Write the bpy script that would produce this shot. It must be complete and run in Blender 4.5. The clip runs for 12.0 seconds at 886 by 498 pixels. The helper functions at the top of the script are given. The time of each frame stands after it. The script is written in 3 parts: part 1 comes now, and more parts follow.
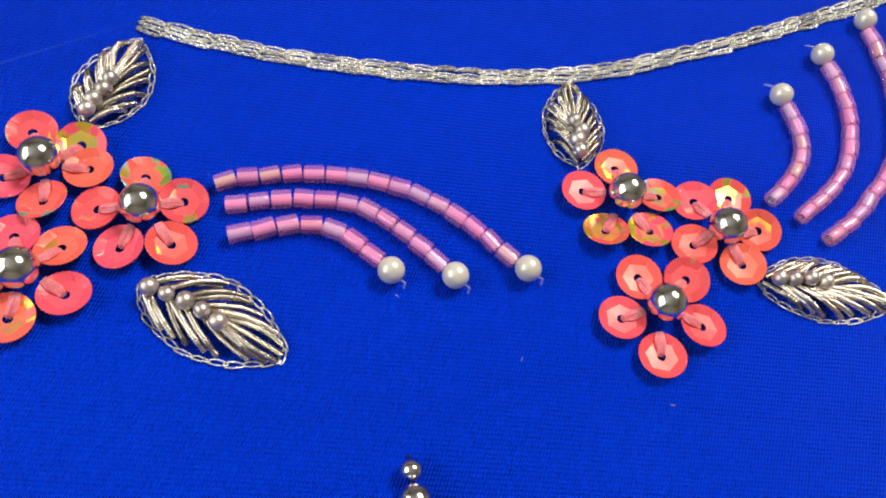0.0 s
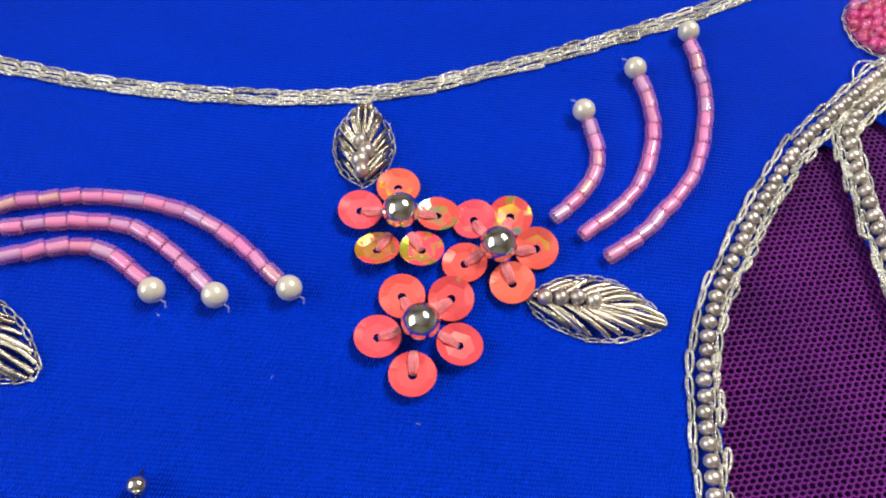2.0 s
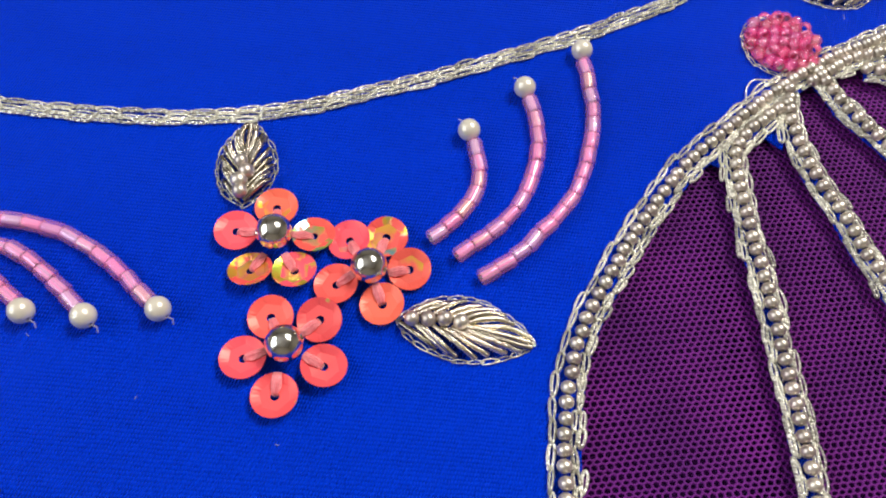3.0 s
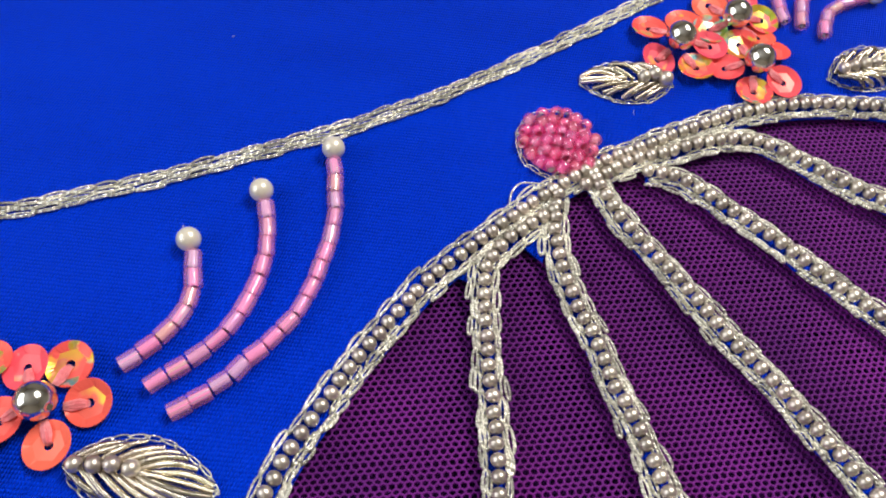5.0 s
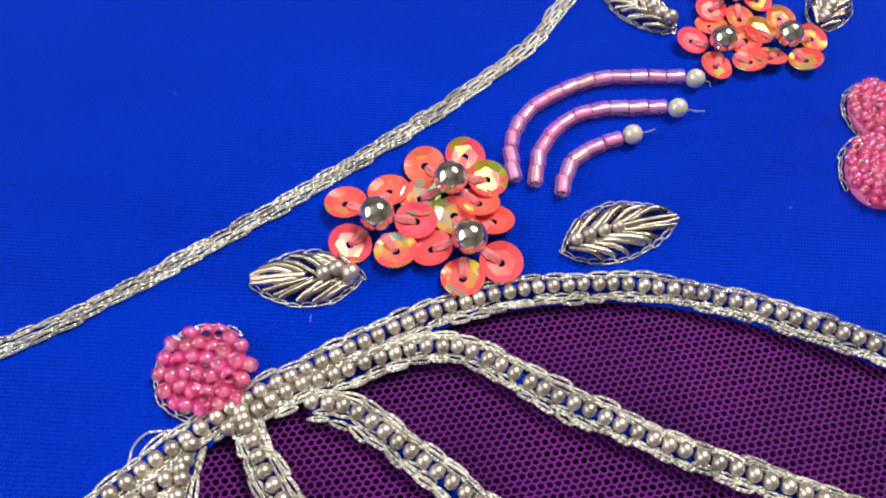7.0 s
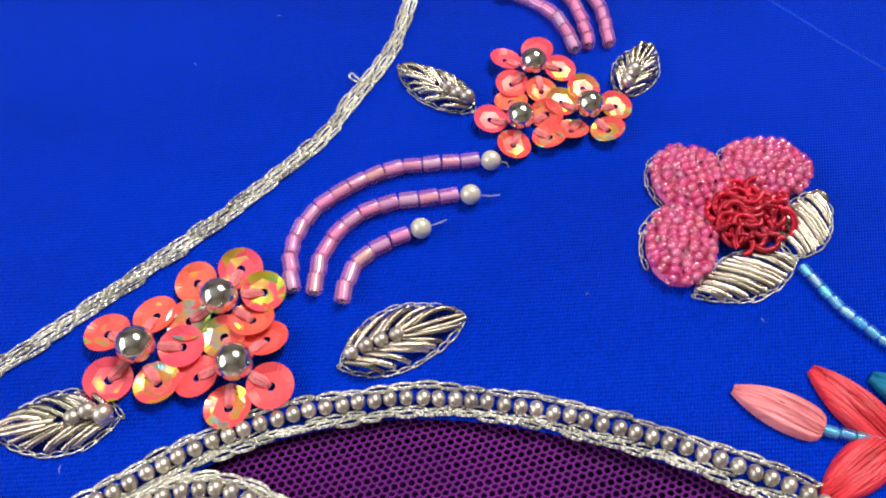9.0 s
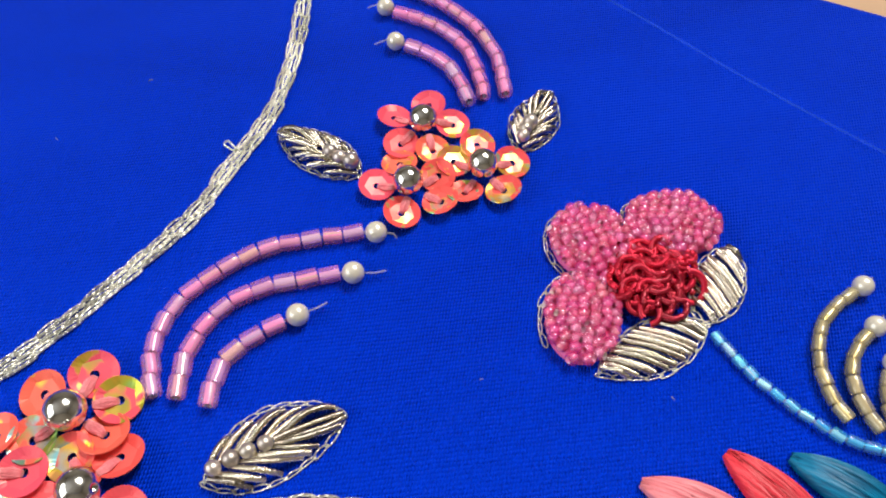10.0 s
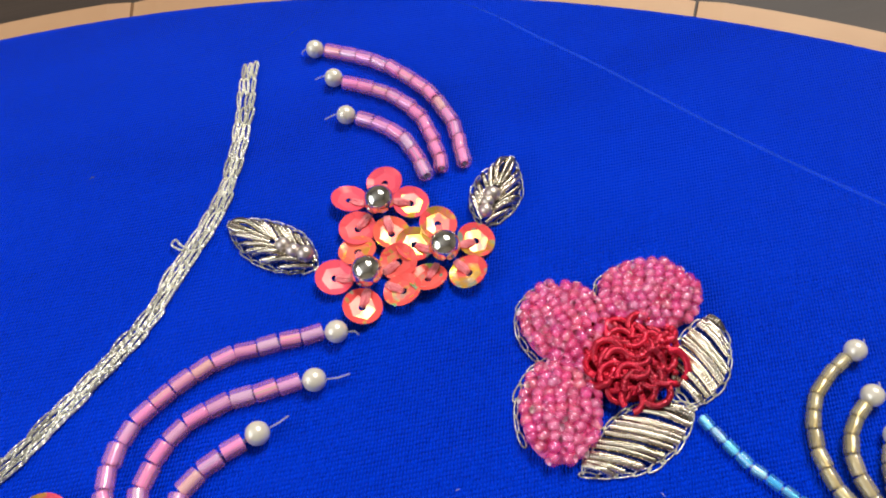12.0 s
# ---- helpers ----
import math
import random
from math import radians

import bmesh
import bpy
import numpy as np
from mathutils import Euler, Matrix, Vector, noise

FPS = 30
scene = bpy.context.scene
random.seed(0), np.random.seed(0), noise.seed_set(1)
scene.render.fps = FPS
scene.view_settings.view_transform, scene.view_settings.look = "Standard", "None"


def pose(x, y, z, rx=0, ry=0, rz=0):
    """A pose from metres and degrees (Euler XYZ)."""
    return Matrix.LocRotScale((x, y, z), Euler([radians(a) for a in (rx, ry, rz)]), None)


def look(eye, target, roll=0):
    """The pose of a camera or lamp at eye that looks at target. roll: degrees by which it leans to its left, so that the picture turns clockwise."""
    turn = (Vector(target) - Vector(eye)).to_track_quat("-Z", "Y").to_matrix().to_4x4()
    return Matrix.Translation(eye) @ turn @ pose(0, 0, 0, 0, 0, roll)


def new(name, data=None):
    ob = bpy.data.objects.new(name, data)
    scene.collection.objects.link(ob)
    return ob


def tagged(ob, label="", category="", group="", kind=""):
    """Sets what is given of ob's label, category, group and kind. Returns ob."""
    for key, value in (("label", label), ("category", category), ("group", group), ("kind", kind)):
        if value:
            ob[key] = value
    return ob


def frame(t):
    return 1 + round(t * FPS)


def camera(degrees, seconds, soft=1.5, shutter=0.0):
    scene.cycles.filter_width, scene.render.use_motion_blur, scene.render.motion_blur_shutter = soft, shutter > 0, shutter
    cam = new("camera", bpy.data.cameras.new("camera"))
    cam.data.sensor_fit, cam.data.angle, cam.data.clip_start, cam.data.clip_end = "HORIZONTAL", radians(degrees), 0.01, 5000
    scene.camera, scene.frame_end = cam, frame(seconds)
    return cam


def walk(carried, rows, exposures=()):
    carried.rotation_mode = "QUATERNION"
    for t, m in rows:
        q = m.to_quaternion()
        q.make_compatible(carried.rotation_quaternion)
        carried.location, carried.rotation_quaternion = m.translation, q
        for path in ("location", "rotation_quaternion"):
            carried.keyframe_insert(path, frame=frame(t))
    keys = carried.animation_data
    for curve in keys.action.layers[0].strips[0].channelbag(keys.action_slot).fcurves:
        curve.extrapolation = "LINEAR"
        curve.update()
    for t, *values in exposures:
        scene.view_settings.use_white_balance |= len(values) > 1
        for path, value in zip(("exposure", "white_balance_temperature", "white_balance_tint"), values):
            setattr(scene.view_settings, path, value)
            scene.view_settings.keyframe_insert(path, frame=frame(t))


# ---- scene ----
CM = 0.01  # the plan is drawn in centimetres on the cloth; x along the first view, y away, z up

cam = camera(60.0, 12.0, 2.0)
PATH = [
    (0, (0.142, -0.046, 7.547), (0.3605, 0.8491, 5.7717), 15.56),
    (0.5, (1.300, 0.008, 7.781), (1.4802, 0.8903, 5.9952), 13.55),
    (1, (2.025, 0.058, 8.005), (2.1711, 0.9316, 6.2114), 11.88),
    (1.5, (2.700, 0.135, 8.099), (2.8209, 1.0117, 6.3051), 10.35),
    (2, (3.256, 0.158, 8.127), (3.3550, 1.0421, 6.3361), 8.84),
    (2.5, (4.006, 0.309, 8.314), (4.0821, 1.1839, 6.5171), 7.67),
    (2.7, (4.350, 0.375, 8.388), (4.4246, 1.2452, 6.5890), 7.61),
    (4.3, (6.580, 1.126, 8.484), (6.6888, 2.0389, 6.7081), 10.60),
    (4.5, (6.873, 1.551, 8.461), (6.9760, 2.4580, 6.6819), 10.40),
    (5, (8.059, 2.000, 8.334), (8.1510, 2.9333, 6.5680), 9.19),
    (5.5, (9.440, 2.931, 8.142), (9.5089, 3.8522, 6.3683), 7.84),
    (6, (10.083, 3.473, 8.011), (10.1322, 4.3907, 6.2342), 6.61),
    (6.5, (11.498, 4.701, 8.242), (11.5369, 5.6395, 6.4764), 4.42),
    (7, (12.427, 5.141, 8.073), (12.4553, 6.1212, 6.3304), 1.80),
    (7.2, (12.736, 5.294, 8.153), (12.7620, 6.2847, 6.4155), 0.91),
    (8.8, (14.739, 5.907, 8.168), (14.7944, 6.9643, 6.4715), -1.83),
    (9, (14.988, 6.089, 7.981), (15.0498, 7.1511, 6.2873), -1.85),
    (9.5, (15.531, 6.579, 7.678), (15.6305, 7.6570, 5.9968), -1.82),
    (10, (16.162, 7.033, 7.618), (16.2949, 8.1266, 5.9487), -2.15),
    (10.5, (16.480, 7.408, 7.495), (16.6485, 8.5123, 5.8365), -2.35),
    (11, (16.719, 7.662, 7.379), (16.9104, 8.7743, 5.7272), -2.51),
    (11.5, (16.852, 7.846, 7.491), (17.0293, 8.9573, 5.8372), -4.02),
    (12, (16.739, 8.039, 7.694), (16.8868, 9.1445, 6.0333), -6.41),
]
walk(cam, [(t, look([CM * v for v in eye], [CM * v for v in target], roll)) for t, eye, target, roll in PATH])

# ---- light: a ceiling tube lamp and an added fill lamp, in an unseen plain room ----
world = bpy.data.worlds.new("world")
scene.world = world
world.use_nodes = True
wnt = world.node_tree
wnt.nodes["Background"].inputs["Color"].default_value = (0.75, 0.85, 1.0, 1)
wnt.nodes["Background"].inputs["Strength"].default_value = 0.4
scene.view_settings.exposure = 0.1


def area_lamp(name, eye, target, sx, sy, watts, colour):
    data = bpy.data.lights.new(name, "AREA")
    data.shape, data.size, data.size_y, data.energy, data.color = "RECTANGLE", sx, sy, watts, colour
    ob = new(name, data)
    ob.matrix_world = look(eye, target)
    return ob


area_lamp("ceiling_light", (1.0, 0.9, 1.9), (0.1, 0.06, 0), 0.95, 0.6, 52, (1.0, 0.96, 0.9))
# broad fill lamp added to brighten the metals, not a real window
area_lamp("fill_light", (-2.1, -0.2, 1.4), (0.1, 0.1, 0.6), 2.2, 1.8, 48, (0.9, 0.95, 1.0))


# ---- materials ----
def material(name, base, rough=0.5, metal=0.0, **more):
    m = bpy.data.materials.new(name)
    m.use_nodes = True
    b = m.node_tree.nodes["Principled BSDF"]
    b.inputs["Base Color"].default_value = (*base, 1)
    b.inputs["Roughness"].default_value = rough
    b.inputs["Metallic"].default_value = metal
    for k, v in more.items():
        b.inputs[k.replace("_", " ")].default_value = v
    return m


def nodes_of(m):
    nt = m.node_tree
    return nt, nt.nodes, nt.links, nt.nodes["Principled BSDF"]


def coords(nt, scale, kind="Object", rot=(0, 0, 0)):
    tc = nt.nodes.new("ShaderNodeTexCoord")
    mp = nt.nodes.new("ShaderNodeMapping")
    mp.inputs["Scale"].default_value = scale
    mp.inputs["Rotation"].default_value = rot
    nt.links.new(tc.outputs[kind], mp.inputs["Vector"])
    return mp.outputs["Vector"]


def noise_tex(nt, vec, scale, detail=3.0, rough=0.55):
    n = nt.nodes.new("ShaderNodeTexNoise")
    n.inputs["Scale"].default_value, n.inputs["Detail"].default_value, n.inputs["Roughness"].default_value = scale, detail, rough
    nt.links.new(vec, n.inputs["Vector"])
    return n.outputs["Fac"]


def ramp(nt, fac, stops):
    r = nt.nodes.new("ShaderNodeValToRGB")
    els = r.color_ramp.elements
    while len(els) < len(stops):
        els.new(0.5)
    for e, (p, c) in zip(els, stops):
        e.position, e.color = p, (*c, 1)
    nt.links.new(fac, r.inputs["Fac"])
    return r.outputs["Color"]


def math_node(nt, op, a, b):
    n = nt.nodes.new("ShaderNodeMath")
    n.operation = op
    for i, v in enumerate((a, b)):
        if isinstance(v, (int, float)):
            n.inputs[i].default_value = v
        else:
            nt.links.new(v, n.inputs[i])
    return n.outputs[0]


def bump(nt, height, strength, dist):
    b = nt.nodes.new("ShaderNodeBump")
    b.inputs["Strength"].default_value, b.inputs["Distance"].default_value = strength, dist
    nt.links.new(height, b.inputs["Height"])
    nt.links.new(b.outputs["Normal"], nt.nodes["Principled BSDF"].inputs["Normal"])


def wave(nt, vec, scale, distort=0.0, axis="X"):
    w = nt.nodes.new("ShaderNodeTexWave")
    w.bands_direction = axis
    w.inputs["Scale"].default_value, w.inputs["Distortion"].default_value = scale, distort
    w.inputs["Detail"].default_value = 1.0
    nt.links.new(vec, w.inputs["Vector"])
    return w.outputs["Fac"]


def vary_by_piece(m, base, amount=0.25, hue=0.0, pale=0.0):
    """Pieces that share a material differ a little in lightness and hue."""
    nt, nodes, links, b = nodes_of(m)
    info = nodes.new("ShaderNodeObjectInfo")
    hsv = nodes.new("ShaderNodeHueSaturation")
    hsv.inputs["Color"].default_value = (*base, 1)
    mr = nodes.new("ShaderNodeMapRange")
    mr.inputs["To Min"].default_value, mr.inputs["To Max"].default_value = 1 - amount, 1 + amount
    links.new(info.outputs["Random"], mr.inputs["Value"])
    links.new(mr.outputs["Result"], hsv.inputs["Value"])
    if hue:
        mh = nodes.new("ShaderNodeMapRange")
        mh.inputs["To Min"].default_value, mh.inputs["To Max"].default_value = 0.5 - hue, 0.5 + hue
        links.new(math_node(nt, "FRACT", math_node(nt, "MULTIPLY", info.outputs["Random"], 7.31), 0), mh.inputs["Value"])
        links.new(mh.outputs["Result"], hsv.inputs["Hue"])
    if pale:
        ms = nodes.new("ShaderNodeMapRange")
        ms.inputs["To Min"].default_value, ms.inputs["To Max"].default_value = 1 - pale, 1.05
        links.new(math_node(nt, "FRACT", math_node(nt, "MULTIPLY", info.outputs["Random"], 13.7), 0), ms.inputs["Value"])
        links.new(ms.outputs["Result"], hsv.inputs["Saturation"])
    links.new(hsv.outputs["Color"], b.inputs["Base Color"])
    return m


def cloth_material(name, dark, light, strength=0.9):
    """Woven satin: fine ribs of thread, uneven slubs and broad soft streaks."""
    m = material(name, light, 0.36, 0.0, Specular_IOR_Level=0.35)
    nt, nodes, links, b = nodes_of(m)
    b.inputs["Specular Tint"].default_value = (0.12, 0.3, 1.0, 1)
    steep = wave(nt, coords(nt, (1, 1, 1), rot=(0, 0, -1.257)), 924, 1.6, "Y")
    rows = wave(nt, coords(nt, (1, 1, 1), rot=(0, 0, 0.04)), 655, 1.6, "Y")
    slub = noise_tex(nt, coords(nt, (380, 2400, 1), rot=(0, 0, -1.257)), 1.0, 3)
    grain = noise_tex(nt, coords(nt, (2600, 2600, 1)), 1.0, 2)
    broad = noise_tex(nt, coords(nt, (14, 45, 1), rot=(0, 0, 0.5)), 1.0, 4)
    weave = math_node(nt, "ADD", math_node(nt, "MULTIPLY", steep, 0.4), math_node(nt, "MULTIPLY", rows, 0.1))
    weave = math_node(nt, "ADD", weave, math_node(nt, "MULTIPLY", math_node(nt, "MULTIPLY", rows, steep), 0.6))
    fine = math_node(nt, "ADD", math_node(nt, "ADD", weave, 0.15), math_node(nt, "ADD", math_node(nt, "MULTIPLY", slub, 0.35), math_node(nt, "MULTIPLY", grain, 0.5)))
    tone = math_node(nt, "ADD", math_node(nt, "MULTIPLY", fine, 0.5), math_node(nt, "MULTIPLY", broad, 0.35))
    links.new(ramp(nt, tone, [(0.37, dark), (0.57, light)]), b.inputs["Base Color"])
    bump(nt, fine, strength, 0.0006)
    return m


BLUE = cloth_material("blue_satin", (0.0, 0.01, 0.32), (0.0, 0.056, 1.0))
BACKING = cloth_material("purple_lining", (0.02, 0.003, 0.035), (0.05, 0.008, 0.08))
NET = material("purple_net", (0.22, 0.025, 0.24), 0.6, 0.0, Specular_IOR_Level=0.15)
vn = nodes_of(NET)
vn[2].new(ramp(vn[0], noise_tex(vn[0], coords(vn[0], (1, 1, 1)), 60, 4), [(0.3, (0.09, 0.008, 0.14)), (0.7, (0.19, 0.016, 0.24))]), vn[3].inputs["Base Color"])

SILVER = vary_by_piece(material("silver_bead", (0.7, 0.68, 0.63), 0.17, 1.0), (0.7, 0.68, 0.63), 0.08)
SEED = vary_by_piece(material("pewter_seed_bead", (0.78, 0.72, 0.65), 0.4, 0.9), (0.67, 0.6, 0.53), 0.24, 0.02)
ZARI = material("silver_zari_thread", (0.76, 0.74, 0.67), 0.3, 0.75)
zn = nodes_of(ZARI)
bump(zn[0], wave(zn[0], coords(zn[0], (1, 1, 1), rot=(0, 0, 0.7)), 420, 3.0), 0.7, 0.00016)
vary_by_piece(ZARI, (0.74, 0.72, 0.64), 0.35)
COIL = vary_by_piece(material("silver_wire_coil", (0.54, 0.5, 0.42), 0.2, 1.0), (0.62, 0.56, 0.47), 0.45, 0.015)
PEARL = vary_by_piece(material("cream_pearl", (0.76, 0.71, 0.62), 0.3, 0.25, Coat_Weight=0.6, Coat_Roughness=0.12, Thin_Film_Thickness=320.0, Thin_Film_IOR=1.5), (0.78, 0.72, 0.6), 0.05)


def iridescent(m, low, high, film):
    """A pearly film whose thickness differs from piece to piece and wanders a little over each."""
    nt, nodes, links, b = nodes_of(m)
    info = nodes.new("ShaderNodeObjectInfo")
    n = noise_tex(nt, coords(nt, (330, 330, 330)), 1.0, 2)
    mixed = math_node(nt, "ADD", math_node(nt, "MULTIPLY", info.outputs["Random"], 0.55), math_node(nt, "MULTIPLY", n, 0.6))
    links.new(math_node(nt, "ADD", low, math_node(nt, "MULTIPLY", mixed, high - low)), b.inputs["Thin Film Thickness"])
    b.inputs["Thin Film IOR"].default_value = film


def painted_glints(m, low, high, scale, cover):
    """A film's glints in gold, green, cyan and pink, painted over part of a sequin, in patches of its own on each
    piece.
    """
    nt, nodes, links, b = nodes_of(m)
    rand = nodes.new("ShaderNodeObjectInfo").outputs["Random"]

    def patches(size, seed):
        n = nodes.new("ShaderNodeTexNoise")
        n.noise_dimensions = "4D"
        n.inputs["Scale"].default_value, n.inputs["Detail"].default_value = size, 2.0
        links.new(coords(nt, (1, 1, 1)), n.inputs["Vector"])
        links.new(math_node(nt, "MULTIPLY", rand, seed), n.inputs["W"])
        return n.outputs["Fac"]

    hue = math_node(nt, "FRACT", math_node(nt, "ADD", math_node(nt, "MULTIPLY", rand, 3.7), math_node(nt, "MULTIPLY", patches(scale * 0.7, 61.0), 1.3)), 0)
    colour = ramp(nt, hue, [(0.0, (1.0, 0.6, 0.1)), (0.18, (0.9, 0.9, 0.03)), (0.34, (0.4, 1.0, 0.05)), (0.5, (0.0, 1.0, 0.35)), (0.68, (0.0, 0.9, 1.0)), (0.84, (0.9, 0.9, 0.05)), (1.0, (1.0, 0.4, 0.3))])
    mask = ramp(nt, math_node(nt, "ADD", patches(scale, 97.0), math_node(nt, "MULTIPLY", math_node(nt, "FRACT", math_node(nt, "MULTIPLY", rand, 11.3), 0), 0.3)), [(low, (0, 0, 0)), (high, (1, 1, 1))])
    mix = nodes.new("ShaderNodeMixRGB")
    mix.inputs["Color1"].default_value = (0.3, 0.1, 0.08, 1)
    links.new(mask, mix.inputs["Fac"])
    links.new(colour, mix.inputs["Color2"])
    links.new(mix.outputs["Color"], b.inputs["Specular Tint"])
    # the glint colours go into the base colour too
    plain = b.inputs["Base Color"].links[0].from_socket
    skin = nodes.new("ShaderNodeMixRGB")
    links.new(math_node(nt, "MULTIPLY", mask, cover), skin.inputs["Fac"])
    links.new(plain, skin.inputs["Color1"])
    links.new(colour, skin.inputs["Color2"])
    links.new(skin.outputs["Color"], b.inputs["Base Color"])
    links.new(math_node(nt, "MULTIPLY", mask, cover), b.inputs["Metallic"])


CORAL_BASE = (0.9, 0.1, 0.105)
CORAL = vary_by_piece(material("coral_sequin_rim", CORAL_BASE, 0.3, 0.0, IOR=4.0), CORAL_BASE, 0.08, 0.014)
CORAL_FLAT = vary_by_piece(material("coral_sequin_hexagon", CORAL_BASE, 0.3, 0.0, IOR=4.0), (0.92, 0.12, 0.12), 0.08, 0.014)
painted_glints(CORAL, 0.76, 0.82, 420.0, 0.6)
painted_glints(CORAL_FLAT, 0.71, 0.8, 300.0, 0.4)
FLOSS = material("pink_floss", (0.72, 0.1, 0.12), 0.45, 0.0, Sheen_Weight=0.3)
fn = nodes_of(FLOSS)
fn[2].new(ramp(fn[0], noise_tex(fn[0], coords(fn[0], (900, 900, 900)), 1.0, 2), [(0.3, (0.7, 0.12, 0.15)), (0.7, (1.0, 0.36, 0.38))]), fn[3].inputs["Base Color"])
PINK = vary_by_piece(material("pink_glass", (1.0, 0.3, 0.6), 0.16, 0.0), (1.0, 0.36, 0.64), 0.1, 0.014, 0.15)


def lining_material(name, stops, metal=0.25, body=None):
    """The pale shining lining of a bead's hole, of a tone of its own in each bead; the glass's highlights are painted
    as streaks along the body's colour.
    """
    m = material(name, stops[0][1], 0.2, metal)
    nt, nodes, links, b = nodes_of(m)
    rand = nodes.new("ShaderNodeObjectInfo").outputs["Random"]
    tone = ramp(nt, math_node(nt, "FRACT", math_node(nt, "MULTIPLY", rand, 5.7), 0), stops)
    if not body:
        links.new(tone, b.inputs["Base Color"])
        return m
    n = nodes.new("ShaderNodeTexNoise")
    n.noise_dimensions = "4D"
    n.inputs["Scale"].default_value, n.inputs["Detail"].default_value = 1.0, 1.0
    links.new(coords(nt, (90, 4200, 4200)), n.inputs["Vector"])
    links.new(math_node(nt, "MULTIPLY", rand, 83.0), n.inputs["W"])
    own = math_node(nt, "MULTIPLY", math_node(nt, "SUBTRACT", math_node(nt, "FRACT", math_node(nt, "MULTIPLY", rand, 17.9), 0), 0.5), 0.4)
    glint_streak = ramp(nt, math_node(nt, "ADD", n.outputs["Fac"], own), [(0.42, (0, 0, 0)), (0.5, (1, 1, 1))])
    links.new(math_node(nt, "MULTIPLY", glint_streak, metal), b.inputs["Metallic"])
    mix = nodes.new("ShaderNodeMixRGB")
    mix.inputs["Color1"].default_value = (*body, 1)
    links.new(glint_streak, mix.inputs["Fac"])
    links.new(tone, mix.inputs["Color2"])
    links.new(mix.outputs["Color"], b.inputs["Base Color"])
    return m


# the pale stops put the beads' highlights into the lining's colour
CORE = lining_material("pale_lining", [(0.0, (0.9, 0.8, 1.0)), (0.22, (1.0, 0.5, 0.78)), (0.4, (1.0, 0.82, 0.55)), (0.5, (1.0, 0.5, 0.76)), (0.75, (0.8, 0.7, 0.95)), (1.0, (1.0, 0.9, 0.95))], 0.35, (1.0, 0.36, 0.64))
ROSE_CORE = lining_material("rose_lining", [(0.0, (1.0, 0.8, 0.9)), (0.4, (1.0, 0.4, 0.62)), (0.7, (1.0, 0.85, 0.7)), (1.0, (0.95, 0.8, 1.0))], 0.3, (1.0, 0.28, 0.52))
AQUA_CORE = lining_material("aqua_lining", [(0.0, (0.6, 0.9, 1.0)), (0.4, (0.12, 0.55, 0.85)), (0.7, (1.0, 0.85, 0.7)), (1.0, (0.85, 0.97, 1.0))], 0.3, (0.08, 0.5, 0.85))
GOLD_CORE = lining_material("gold_lining", [(0.0, (0.85, 0.72, 0.4)), (0.5, (0.6, 0.46, 0.24)), (1.0, (0.9, 0.82, 0.6))], 0.4, (0.58, 0.5, 0.34))
ROSE = vary_by_piece(material("rose_glass_bead", (0.95, 0.08, 0.34), 0.16, 0.0, IOR=1.8, Coat_Weight=1.0, Coat_Roughness=0.09, Coat_IOR=2.4), (1.0, 0.1, 0.36), 0.16, 0.02, 0.15)
THREAD = material("white_nylon", (0.75, 0.7, 0.78), 0.35, 0.0)
PAD = material("rose_padding", (1.0, 0.2, 0.48), 0.5, 0.0)
GOLD = vary_by_piece(material("champagne_glass", (0.6, 0.5, 0.32), 0.18, 0.2, Coat_Weight=0.6), (0.62, 0.55, 0.38), 0.25, 0.01, 0.3)
AQUA = vary_by_piece(material("aqua_glass", (0.1, 0.5, 0.9), 0.14, 0.0, Coat_Weight=0.4), (0.08, 0.5, 0.9), 0.2, 0.02, 0.3)
CRIMSON = vary_by_piece(material("crimson_wire", (0.5, 0.008, 0.03), 0.26, 0.6, Coat_Weight=0.4), (0.5, 0.008, 0.035), 0.35)


for glass in (PINK, ROSE, AQUA):
    iridescent(glass, 200.0, 520.0, 1.75)


def see_through(m, tint, share):
    """Clear tinted glass: part of the light passes straight on, coloured."""
    nt, nodes, links, b = nodes_of(m)
    clear = nodes.new("ShaderNodeBsdfTransparent")
    clear.inputs["Color"].default_value = (*tint, 1)
    mix = nodes.new("ShaderNodeMixShader")
    mix.inputs["Fac"].default_value = share
    links.new(b.outputs["BSDF"], mix.inputs[1])
    links.new(clear.outputs["BSDF"], mix.inputs[2])
    links.new(mix.outputs["Shader"], nodes["Material Output"].inputs["Surface"])


see_through(PINK, (1.0, 0.94, 0.98), 0.74)
see_through(ROSE, (1.0, 0.78, 0.9), 0.62)
see_through(AQUA, (0.72, 0.95, 1.0), 0.72)
see_through(THREAD, (0.9, 0.92, 1.0), 0.7)
see_through(GOLD, (0.95, 0.9, 0.7), 0.62)


def floss_material(name, dark, light):
    m = material(name, light, 0.42, 0.0, Specular_IOR_Level=0.35, Anisotropic=0.5)
    nt, nodes, links, b = nodes_of(m)
    s = noise_tex(nt, coords(nt, (220, 3400, 700)), 1.0, 2)
    links.new(ramp(nt, s, [(0.22, dark), (0.6, light)]), b.inputs["Base Color"])
    bump(nt, s, 0.7, 0.0003)
    return m


SATIN_ROSE = floss_material("rose_floss", (0.6, 0.1, 0.13), (0.95, 0.3, 0.33))
SATIN_RED = floss_material("red_floss", (0.45, 0.01, 0.02), (0.86, 0.05, 0.075))
SATIN_TEAL = floss_material("teal_floss", (0.0, 0.06, 0.15), (0.0, 0.2, 0.38))
DARK_THREAD = material("dark_thread", (0.01, 0.01, 0.03), 0.6)
